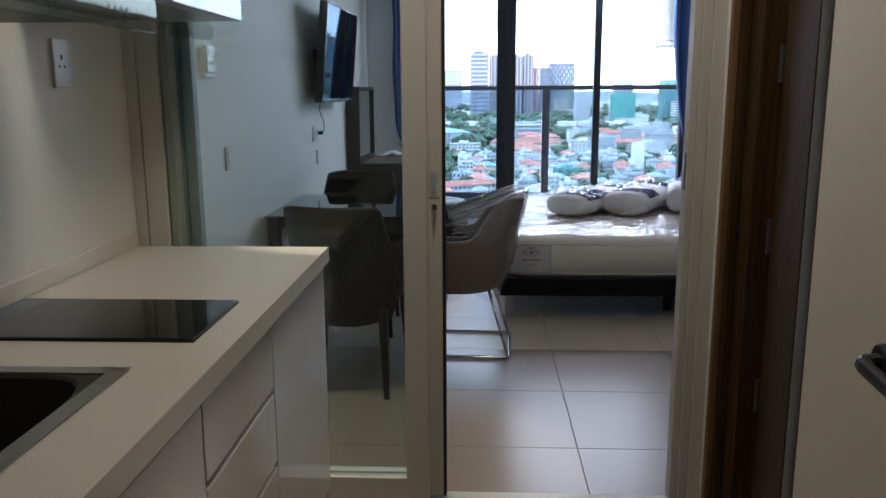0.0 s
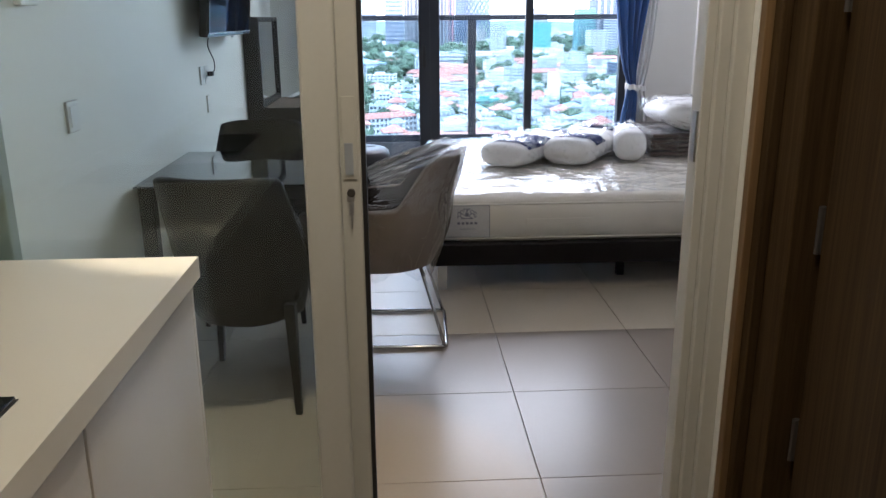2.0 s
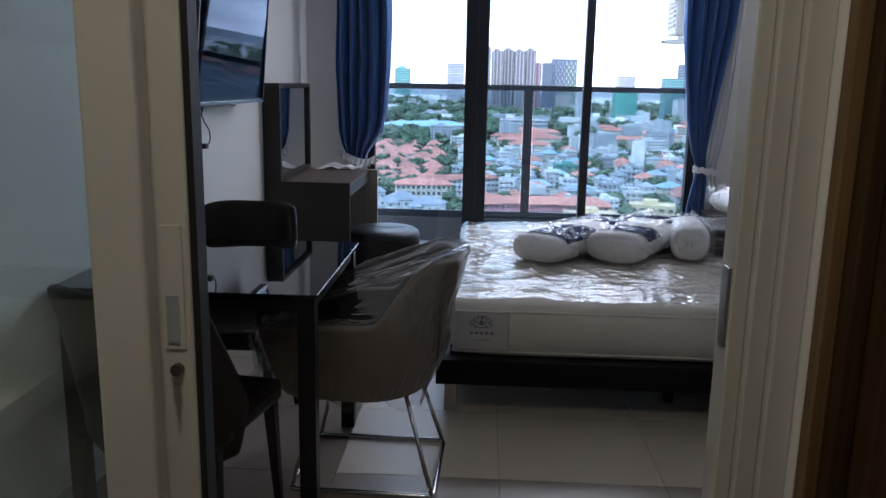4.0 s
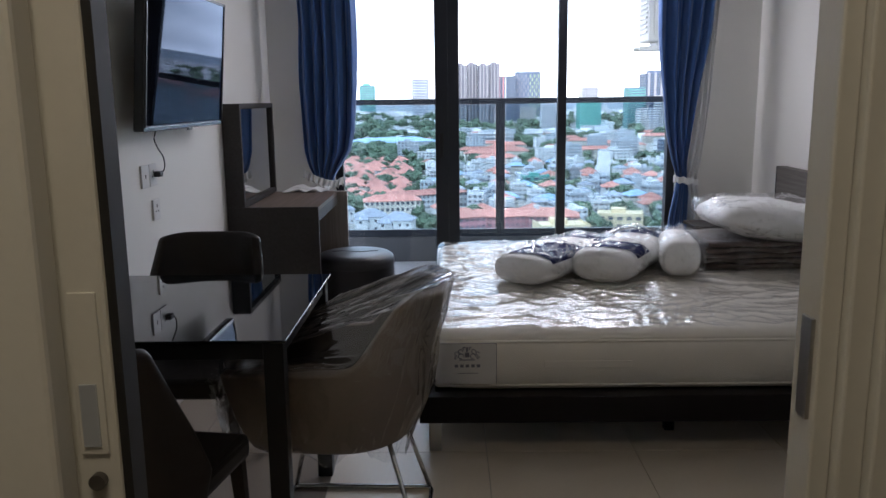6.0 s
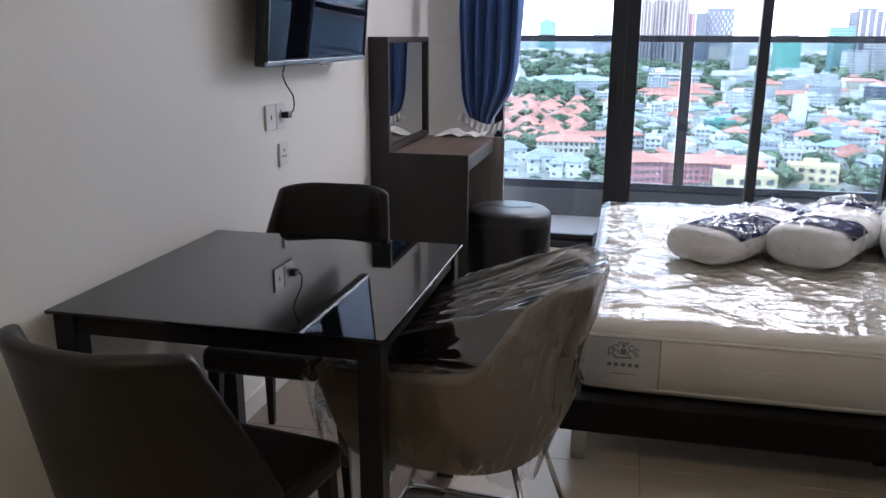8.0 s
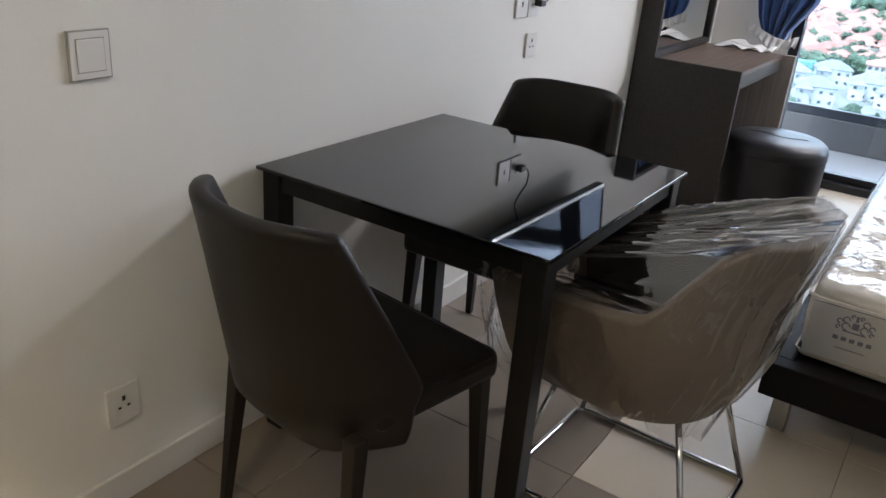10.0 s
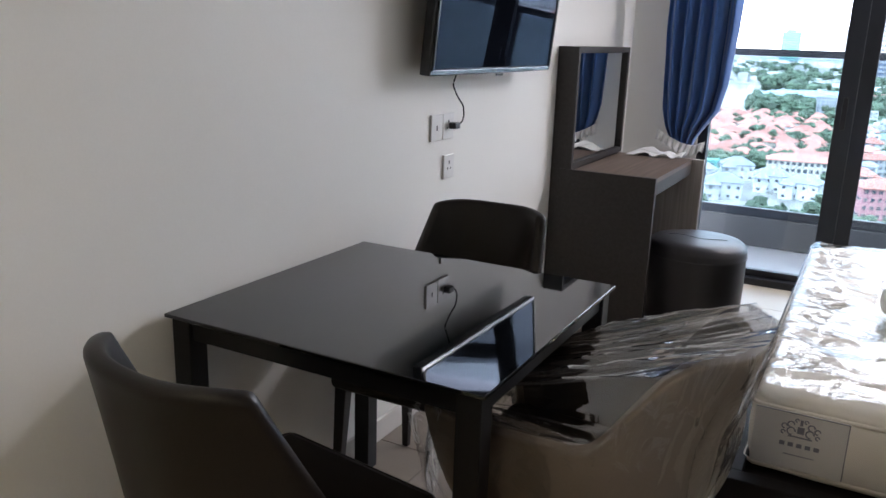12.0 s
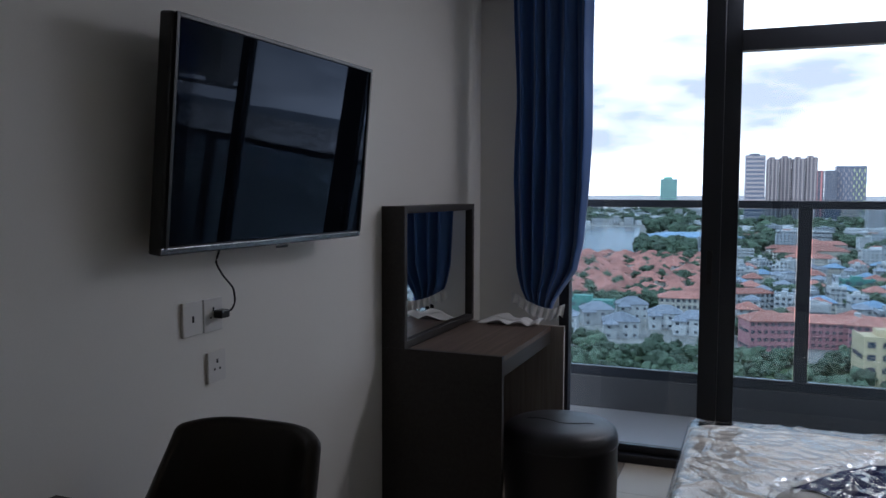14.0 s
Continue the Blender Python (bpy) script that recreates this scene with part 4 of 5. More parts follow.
for side in (-1, 1):
    for dx, z, r in ((0.026, 0.418, 0.0085), (0.024, 0.398, 0.0105), (0.042, 0.410, 0.0070), (0.044, 0.392, 0.0050), (0.012, 0.432, 0.0045)):
        join(crest, tube([(0.293 + side * dx + r * math.cos(0.45 * k), BY0 - 0.0084, z + r * math.sin(0.45 * k)) for k in range(12)], 0.0021, 5))
part("crest_print", crest, INK, lab)
part("print_bar", boxes([(0.243 + 0.022 * k, 0.257 + 0.022 * k, BY0 - 0.0088, BY0 - 0.008, 0.352, 0.364) for k in range(5)] + [(0.255, 0.335, BY0 - 0.0088, BY0 - 0.008, 0.326, 0.3285)]), INK, lab)
part("handle_tape", box(0.60, 0.95, BY0 - 0.0075, BY0 - 0.0035, 0.345, 0.375, 0.002), MATTRESS, mt)


def ridge(x, y):
    """Creases of loose film: long, thin, mostly across the bed."""
    d, e = 0.35 * wav(x, y, 5, 2.5), 0.35 * wav(x, y, 9, 2.5)
    q = 1 - abs(wav((x + d) * 1.6, (y + e) * 3.0, 2.0, 1.6))
    r = 1 - abs(wav((x + e) * 2.6 + y, (y + d) * 2.6 + 0.6 * x, 7.0, 2.2))
    s = 1 - abs(wav((x - d) * 4.4 + 1.6 * y, (y - e) * 4.0 - 1.4 * x, 4.0, 2.3))
    return 0.009 * q ** 6 + 0.006 * r ** 6 + 0.004 * s ** 5


def matfilm_f(u, v):
    x, y = BX0 - 0.006 + (BX1 - BX0 + 0.01) * u, BY0 - 0.008 + (BY1 - BY0 + 0.016) * v
    e = min(x - BX0 + 0.006, y - BY0 + 0.008, BY1 + 0.008 - y)
    z = 0.500 + ridge(x, y) * min(1.0, e / 0.03) - 0.034 * max(0.0, 1 - e / 0.055) ** 2
    return (x, y, z)


part("film_wrap", grid(260, 260, matfilm_f), FILM_M, mt, "creased clear plastic wrap", True)


def skirt_f(u, v):
    x = BX0 - 0.006 + (BX1 - BX0 + 0.01) * u
    return (x, BY0 - 0.009 - 0.006 * wav(x * 3, v * 2, 1.0, 2) ** 2, 0.468 - 0.212 * v)


part("film_side", grid(160, 10, skirt_f), FILM_M, mt, "smooth clear plastic wrap", True)


def bag(nu, nv, lx, ly, lz, sharp=3.0, wob=0.012, seed=0.0, lo=0.45, ends=0.62):
    """A stuffed cushion, its middle over the origin and lying on z = 0."""
    def f(u, v):
        a, b = 2 * math.pi * u, math.pi * (v - 0.5)
        c, s = math.cos(a), math.sin(a)
        k = (abs(c) ** sharp + abs(s) ** sharp) ** (-1 / sharp)
        cb = math.cos(b) ** ends
        x, y = lx / 2 * c * k * cb, ly / 2 * s * k * cb
        z = math.sin(b)
        z = lz * (lo + (1 - lo) * z ** 0.75) if z > 0 else lz * (lo + lo * z)
        n = wob * (wav(x + seed, y, z, 6) + 0.5 * wav(x + seed, y, z, 15))
        q = Vector((x, y, z - lz * lo))
        q += q.normalized() * n if q.length > 0 else q
        return (q.x, q.y, max(0.0, q.z + lz * lo))
    return grid(nu, nv, f, True)


def bundle(name, label, category, loc, rz, dims, group, patches=(), sharp=3.0, rx=0.0, ry=0.0, wob=0.012, seed=0.0, film=True, mat=None, ends=0.62):
    """A white stuffed bag with printed patches and a loose clear wrapper, laid at a place."""
    t = thing(name, (0, 0, 0), label, category, group)
    part("cover", bag(56, 30, *dims, sharp, wob, seed, 0.45, ends), mat or LINEN, t, smooth=True)
    for u0, u1, v0, v1 in patches:
        src = bag(120, 60, *dims, sharp, wob, seed, 0.45, ends)
        keep = [f for f in src.faces if u0 < f.calc_center_median().x / dims[0] + 0.5 < u1 and v0 < f.calc_center_median().y / dims[1] + 0.5 < v1 and f.calc_center_median().z > dims[2] * 0.66]
        bmesh.ops.delete(src, geom=[f for f in src.faces if f not in set(keep)], context="FACES")
        for v in src.verts:
            v.co.z += 0.007
            v.co.x *= 1.02
            v.co.y *= 1.02
        part("printed_patch", src, NAVY, t, "navy blue printed patch", True)
    if film:
        fm = bag(90, 44, dims[0] * 1.05 + 0.02, dims[1] * 1.05 + 0.02, dims[2] * 1.05 + 0.008, sharp, 0.020, seed + 5, 0.45, ends)
        for v in fm.verts:
            n = 1 - abs(wav(v.co.x * 1.2, v.co.y * 3.0, v.co.z, 7))
            v.co.z += 0.018 * n ** 6 * (v.co.z > 0.02)
        part("film_bag", fm, FILM_P, t, "loose clear plastic bag", True)
    t.matrix_basis = pose(*loc, rx, ry, rz)
    return t


MZ = 0.500
ROLL_X = (0.0, 0.004, 0.010, 0.022, 0.045, 0.075)      # from an end inwards
ROLL_S = (0.0, 0.45, 0.74, 0.88, 0.96, 1.0)


def roll_point(th, x, s, dims, seed, wob=0.007, grow=0.0):
    """A point on a soft roll: angle round the section, place along it, share of the section."""
    L, W, H = dims
    c, k = math.cos(th), math.sin(th)
    sag = 1 - 0.10 * math.sin(math.pi * (x / L + 0.5)) * max(0.0, k) + 0.06 * wav(x + seed, 0.0, 1.0, 5)
    y = (W / 2 + grow) * math.copysign(abs(c) ** 0.72, c) * s
    z = H / 2 + (H / 2 + grow) * math.copysign(abs(k) ** 0.80, k) * s * (sag if k > 0 else 1.0)
    n = wob * (wav(x + seed, y, z, 7) + 0.6 * wav(x + seed, y * 1.5, z, 17))
    return (x + 0.4 * n, y + n * c, max(0.001 - grow * 0.5, z + n * k))


def roll(dims, seed, grow=0.0, wob=0.007, nu=64, nm=34):
    xs = [(-dims[0] / 2 - grow + a, s) for a, s in zip(ROLL_X, ROLL_S)]
    xs += [(-dims[0] / 2 + 0.075 + (dims[0] - 0.15) * (k + 1) / (nm + 1), 1.0) for k in range(nm)]
    xs += [(dims[0] / 2 + grow - a, s) for a, s in zip(ROLL_X[::-1], ROLL_S[::-1])]
    m = len(xs) - 1
    return grid(nu, m, lambda u, v: roll_point(2 * math.pi * u, *xs[round(v * m)], dims, seed, wob, grow), True)


def rolled(name, label, category, loc, rz, dims, seed, patches=()):
    """A rolled duvet or bolster with printed patches, inside a loose clear bag."""
    t = thing(name, (0, 0, 0), label, category, "bedding on the mattress")
    part("cover", roll(dims, seed), LINEN, t, smooth=True)
    for u0, u1, a0, a1 in patches:
        part("printed_patch", grid(30, 26, lambda u, v: roll_point(radians(a0 + (a1 - a0) * v), dims[0] * (u0 + (u1 - u0) * u + 0.02 * (v - 0.5) - 0.5), 1.0, dims, seed, 0.007, 0.0045)), NAVY, t, "navy blue printed patch", True)
    film = roll(dims, seed + 3, 0.018, 0.022, 96, 80)
    for v in film.verts:
        r = 1 - abs(wav(v.co.x * 1.5 + seed, v.co.y * 2.5, v.co.z * 2.0, 6))
        v.co.z += 0.020 * r ** 6 * (v.co.z > dims[2] * 0.6)
    part("film_bag", film, FILM_P, t, "loose clear plastic bag", True)
    t.matrix_basis = pose(*loc, 0, 0, rz)
    return t


rolled("rolled_duvet", "white rolled duvet with navy print in clear plastic", "bedding", (0.785, 5.875, MZ), 54, (0.80, 0.315, 0.150), 1.0, [(0.10, 0.60, 50, 158), (0.78, 0.95, 40, 150)])
rolled("rolled_duvet", "plump white rolled duvet with a square navy print in clear plastic", "bedding", (1.140, 5.90, MZ), 60, (0.74, 0.325, 0.168), 2.0, [(0.15, 0.44, 52, 160), (0.80, 0.95, 40, 160)])
rolled("bolster", "short round white bolster in clear plastic", "pillow", (1.428, 5.875, MZ), 80, (0.40, 0.195, 0.200), 3.0)
bundle("pillow", "plump white pillow lying on a folded blanket in plastic", "pillow", (2.030, 6.08, 0.612), 2, (0.84, 0.52, 0.225), "pillows", seed=4.0, sharp=9.0, ends=1.2, ry=8, wob=0.022)
bundle("pillow", "white pillow in plastic leaning against the headboard", "pillow", (2.335, 5.78, 0.60), 90, (0.72, 0.50, 0.20), "pillows", seed=6.0, sharp=9.0, ends=1.15, wob=0.022)
bpy.data.objects["pillow.001"].matrix_basis = pose(2.36, 5.82, 0.735, 0, -78, 0) @ pose(0, 0, 0, 0, 0, 90)

bk = thing("folded_blanket", (1.85, 6.1, MZ), "folded brown plush blanket in a clear bag", "blanket")
for k in range(5):
    z0 = MZ + 0.002 + 0.029 * k

    def fold_f(u, v, z0=z0, k=k):
        a = 2 * math.pi * v
        x = 1.575 + 0.012 * math.sin(k * 2.1) + (0.56 + 0.012 * math.cos(k * 1.7)) * u
        y = 6.11 + (0.235 + 0.008 * math.sin(k * 3.3 + 6 * u)) * max(-1, min(1, 1.25 * math.cos(a)))
        return (x, y, z0 + 0.0145 + 0.0145 * math.sin(a) + 0.013 * wav(u * 5, math.cos(a) * 1.5, k * 3.0))

    part("fold", grid(50, 20, fold_f), BLANKET, bk, smooth=True)
fb = box(1.560, 2.150, 5.862, 6.36, MZ, 0.655, 0.02, 3)
bmesh.ops.subdivide_edges(fb, edges=fb.edges[:], cuts=5, use_grid_fill=True)
for v in fb.verts:
    n = 0.012 * wav(v.co.x, v.co.y, v.co.z, 9)
    v.co += Vector((n, n, max(0, n) if v.co.z < 0.51 else n))
part("film_bag", fb, FILM_P, bk, "loose clear plastic bag", True)
ns = solo("bedside_table", boxes([(1.90, RX - 0.002, 7.09, 7.34, 0.0, 0.52), (1.88, RX - 0.002, 7.07, 7.36, 0.52, 0.54)], 0.003), VENEER, "small grey-brown bedside table behind the bed", "bedside table")


# ---- curtains ----
def curtain(name, label, rows, y0, folds, amp, material, seed, nz=90, nx=110, depth=0.0):
    """Hanging cloth: rows of z, left and right edge; folds tighten where it is tied."""
    zs = [r[0] for r in rows]

    def f(u, v):
        z = zs[0] + (zs[-1] - zs[0]) * v
        a = float(np.interp(-z, [-q for q in zs], [r[1] for r in rows]))
        b = float(np.interp(-z, [-q for q in zs], [r[2] for r in rows]))
        w = (b - a) / 0.40
        ph = 0.9 * wav(u * 2, z * 0.7, seed)
        y = y0 + amp * math.sin(2 * math.pi * folds * u + ph * 2.2 + seed) * (0.55 + 0.45 * w) + 0.4 * amp * math.sin(2 * math.pi * folds * 2.3 * u + 3 * z + seed) * wav(u * 3, z * 1.2, seed + 4)
        y += depth * (math.sin(math.pi * u))
        return (a + (b - a) * u + 0.012 * wav(u * 5, z * 2, seed), y, z)

    t = thing(name, (rows[0][1], y0, rows[-1][0]), label, "curtain", "curtains")
    thick(part("cloth", grid(nx, nz, f), material, t, smooth=True), 0.003)
    return t


rodz = 2.60
cl_l = curtain("curtain", "deep blue curtain gathered by a white tie above the dressing table",
               [(rodz, -0.82, -0.40), (1.9, -0.805, -0.405), (1.5, -0.81, -0.405), (1.2, -0.80, -0.425), (1.05, -0.79, -0.46), (0.95, -0.765, -0.53), (0.885, -0.735, -0.575), (0.84, -0.71, -0.59)], 7.40, 5.0, 0.040, CURTAIN, 1.3, depth=-0.03)
cl_r = curtain("curtain", "blue curtain gathered by a white tie beside the bed",
               [(rodz, 1.655, 2.08), (2.2, 1.66, 2.07), (1.85, 1.675, 2.04), (1.5, 1.705, 1.985), (1.2, 1.745, 1.945), (0.95, 1.80, 1.915), (0.82, 1.845, 1.915), (0.74, 1.825, 1.93), (0.55, 1.79, 1.925), (0.30, 1.77, 1.93)], 7.43, 4.5, 0.036, CURTAIN, 2.7)
sheer = curtain("sheer_curtain", "white sheer curtain drawn back behind the blue one",
                [(rodz, 1.98, 2.14), (1.6, 1.955, 2.085), (1.2, 1.915, 2.06), (0.95, 1.895, 2.03), (0.82, 1.88, 2.00), (0.60, 1.90, 2.04), (0.20, 1.91, 2.06)], 7.50, 4.0, 0.018, SHEER, 4.1)


def tie_band(t, x0, x1, y, z, drop):
    def f(u, v):
        a = 2 * math.pi * u
        return ((x0 + x1) / 2 + ((x1 - x0) / 2 + 0.012) * math.cos(a), y + 0.055 * math.sin(a) + 0.004 * math.sin(14 * a), z + 0.045 * (v - 0.5) + drop * math.cos(a) + 0.006 * math.sin(9 * a))
    thick(part("tie_band", grid(60, 5, f, True), SHEER, t, "white cloth tie band", True), 0.004)


tie_band(cl_r, 1.835, 1.985, 7.44, 0.815, -0.012)


def ruffle_f(u, v):
    z = 0.935 - 0.085 * math.sin(min(1.0, u * 1.25) * math.pi / 2) + 0.03 * max(0.0, u - 0.8) * 5
    return (-0.800 + 0.285 * u, 7.345 + 0.014 * math.sin(52 * u + 2 * v) * (0.3 + v) - 0.02 * v, z - (0.055 + 0.010 * math.sin(60 * u)) * v)


thick(part("tie_ruffle", grid(70, 8, ruffle_f), SHEER, cl_l, "white ruffled tie", True), 0.003)


def lace_f(u, v):
    x, y = -0.90 + 0.32 * u, 7.09 + 0.10 * v - 0.02 * u + 0.02 * wav(u * 6, v * 3, 1.0)
    return (x, y, 0.800 + 0.045 * abs(wav(x * 11, y * 9, 2.0)) + 0.02 * v * v * math.sin(math.pi * u))


thick(part("tie_tail", grid(40, 20, lace_f), SHEER, cl_l, "white tie tail lying on the table top", True), 0.003)
solo("curtain_rail", boxes([(LX, RX, 7.36, 7.52, 2.60, 2.64)], 0.004), ALU_W, "white curtain rail under the ceiling", "curtain rail", kind="structure")

# ---- outdoor unit on the balcony ----
ac = thing("outdoor_unit", (2.2, 8.35, 1.78), "white air conditioner outdoor unit on the balcony", "air conditioner")
part("casing", box(1.815, 2.62, 8.30, 8.62, 1.835, 2.42, 0.012), ACWHITE, ac)
for k in range(13):
    part("louvre", box(1.803, 1.814, 8.33, 8.59, 1.90 + 0.038 * k, 1.917 + 0.038 * k, 0.002), ACWHITE, ac)
for k in range(12):
    part("grille_bar", box(1.86 + 0.045 * k, 1.872 + 0.045 * k, 8.284, 8.299, 1.88, 2.38, 0.002), ACWHITE, ac)
part("bracket", boxes([(1.76, 3.34, 8.34, 8.38, 1.77, 1.80), (1.76, 3.34, 8.54, 8.58, 1.77, 1.80), (1.90, 1.96, 8.33, 8.59, 1.80, 1.835), (2.46, 2.52, 8.33, 8.59, 1.80, 1.835)], 0.002), ACWHITE, ac)

# ---- the city below, seen from a high floor ----
GZ = -75.0
rng = random.Random(7)
GROUND = surf("dusty city ground", (0.27, 0.26, 0.24), 0.95, var=0.45, scale=0.02, fine=0.15, bump=0.0)
WATER = surf("pale lake water", (0.10, 0.12, 0.13), 0.12, var=0.1, scale=0.02, fine=0.5, bump=0.0)
# foliage lightened and red roofs dulled: distance haze is put into both colours
LEAF = surf("tree foliage lightened for haze", (0.082, 0.120, 0.075), 0.9, var=0.4, scale=0.05, fine=0.6, bump=0.0, per=0.4, island=True)
GRASS = surf("rough grass", (0.10, 0.155, 0.065), 0.95, var=0.4, scale=0.04, fine=0.4, bump=0.0)
REDROOF = surf("red clay roof tiles dulled for haze", (0.47, 0.20, 0.155), 0.85, var=0.2, scale=0.3, fine=2.0, bump=0.0, per=0.25)
GREYROOF = surf("grey slate roof tiles", (0.27, 0.29, 0.33), 0.8, var=0.2, scale=0.3, fine=2.0, bump=0.0, per=0.2)
BLUEROOF = surf("blue metal roof", (0.25, 0.38, 0.52), 0.6, var=0.1, scale=0.1, fine=1.0, bump=0.0, per=0.2)
C_WHITE = surf("white city render", (0.62, 0.62, 0.61), 0.9, var=0.15, scale=0.1, fine=1.5, bump=0.0, per=0.22)
C_CREAM = surf("cream city render", (0.58, 0.53, 0.45), 0.9, var=0.15, scale=0.1, fine=1.5, bump=0.0, per=0.2)
C_GREY = surf("grey city concrete", (0.42, 0.44, 0.46), 0.9, var=0.2, scale=0.1, fine=1.5, bump=0.0, per=0.2)
C_PINK = surf("pink render", (0.50, 0.23, 0.24), 0.9, var=0.12, scale=0.1, fine=1.5, bump=0.0)
C_BLUE = surf("blue grey curtain wall", (0.085, 0.115, 0.175), 0.35, var=0.15, scale=0.05, fine=1.0, bump=0.0)
C_TOWER = surf("mauve grey tower render", (0.17, 0.155, 0.18), 0.8, var=0.1, scale=0.05, fine=1.0, bump=0.0)
C_STRIP = surf("pale tower pier", (0.30, 0.295, 0.31), 0.8, var=0.1, scale=0.05, fine=1.0, bump=0.0)
C_GREEN = surf("green scaffold net", (0.12, 0.33, 0.28), 0.9, var=0.2, scale=0.05, fine=1.0, bump=0.0)
C_LIME = surf("lime facade panel", (0.42, 0.52, 0.28), 0.7, var=0.2, scale=0.1, bump=0.0)
C_WIN = surf("dark city window", (0.085, 0.10, 0.12), 0.25, var=0.3, scale=0.2, fine=1.0, bump=0.0)
C_YEL = surf("ochre render", (0.66, 0.53, 0.33), 0.9, var=0.12, scale=0.1, bump=0.0)
C_MIX = surf("mixed far city render", (0.56, 0.56, 0.56), 0.9, var=0.2, scale=0.02, fine=0.4, bump=0.0, per=0.5, island=True)
C_FAR = surf("far strip with haze in its colour", (0.34, 0.39, 0.44), 1.0, var=0.1, scale=0.002, fine=0.02, bump=0.0)

gd = bmesh.new()
bmesh.ops.create_circle(gd, cap_ends=True, segments=96, radius=4940)
bmesh.ops.translate(gd, verts=gd.verts, vec=(0, 0, GZ))
solo("ground", gd, GROUND, "dusty grey city ground far below", "ground", kind="structure")
lk = bmesh.new()
lk.faces.new([lk.verts.new((x, y, GZ + 0.3)) for x, y in ((-138, 905), (-128, 1010), (-140, 1180), (-190, 1420), (-240, 1800), (-900, 1900), (-900, 880), (-420, 850))])
solo("lake", lk, WATER, "pale grey lake between trees and houses", "lake", kind="structure")
gr = bmesh.new()
gr.faces.new([gr.verts.new((x, y, GZ + 0.2)) for x, y in ((-160, 318), (150, 318), (150, 382), (10, 385), (-40, 392), (-160, 400))])
solo("grass", gr, GRASS, "rough green grass below the tower", "grass", kind="stuff")
# upright ring fills the gap under the horizon, haze painted into its colour
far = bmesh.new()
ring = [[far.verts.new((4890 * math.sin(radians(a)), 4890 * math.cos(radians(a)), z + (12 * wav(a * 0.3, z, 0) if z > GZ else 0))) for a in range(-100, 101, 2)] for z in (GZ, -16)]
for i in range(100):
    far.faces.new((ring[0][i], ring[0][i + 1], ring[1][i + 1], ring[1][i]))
solo("backdrop", far, C_FAR, "upright blue-grey strip, horizon haze in its colour", "backdrop", kind="structure")


def raw(name, verts, faces, material):
    me = bpy.data.meshes.new(name)
    me.from_pydata(verts, [], faces)
    me.materials.append(material)
    me.update()
    return me


def cube_data(x0, x1, y0, y1, z0, z1, n=0):
    v = [(x, y, z) for z in (z0, z1) for x, y in ((x0, y0), (x1, y0), (x1, y1), (x0, y1))]
    f = [(0, 3, 2, 1), (4, 5, 6, 7), (0, 1, 5, 4), (1, 2, 6, 5), (2, 3, 7, 6), (3, 0, 4, 7)]
    return v, [tuple(n + i for i in q) for q in f]


def raw_boxes(name, rows, material):
    vs, fs = [], []
    for r in rows:
        v, f = cube_data(*r, n=len(vs))
        vs += v
        fs += f
    return raw(name, vs, fs, material)


def hip(w, d, z, h, over=0.8):
    """A hipped roof over a w by d plan."""
    a, b = w / 2 + over, d / 2 + over
    r = max(0.0, a - b)
    v = [(-a, -b, z), (a, -b, z), (a, b, z), (-a, b, z), (-r, 0, z + h), (r, 0, z + h), (-a, -b, z - 0.4), (a, -b, z - 0.4), (a, b, z - 0.4), (-a, b, z - 0.4)]
    return v, [(0, 1, 5, 4), (1, 2, 5), (2, 3, 4, 5), (3, 0, 4), (6, 7, 1, 0), (7, 8, 2, 1), (8, 9, 3, 2), (9, 6, 0, 3), (6, 9, 8, 7)]


def child(name, me, ob, loc=(0, 0, 0)):
    c = new(name, me)
    c.parent, c.location = ob, loc
    return c


def house(label, w, d, h, wallm, roofm, storeys=2, wing=0.0, per=3, group="villas"):
    """A hip-roofed house with rows of windows to the front."""
    t = thing("house", (0, 0, 0), label, "house", group)
    child("wall", raw_boxes("wall", [(-w / 2, w / 2, -d / 2, d / 2, 0, h)] + ([(-w / 2, -w / 2 + wing, -d / 2 - 3.5, -d / 2, 0, h * 0.9)] if wing else []), wallm), t)
    child("roof", raw("roof", *hip(w, d, h, 0.32 * min(w, d)), roofm), t)
    if wing:
        v, f = hip(wing, 7.5, h * 0.9, 2.4, 0.6)
        child("roof", raw("roof", v, f, roofm), t, (-w / 2 + wing / 2, -d / 2 - 1.0, 0))
    pane = raw_boxes("window", [(-0.8, 0.8, -0.06, 0.06, 0, 1.4)], C_WIN)
    for s in range(storeys):
        for k in range(per):
            child("window", pane, t, ((k - (per - 1) / 2) * w / per + 0.3, -d / 2 - 0.05 - (3.5 if wing and (k - (per - 1) / 2) * w / per + 0.3 < -w / 2 + wing else 0), 1.2 + s * h / storeys))
    return t


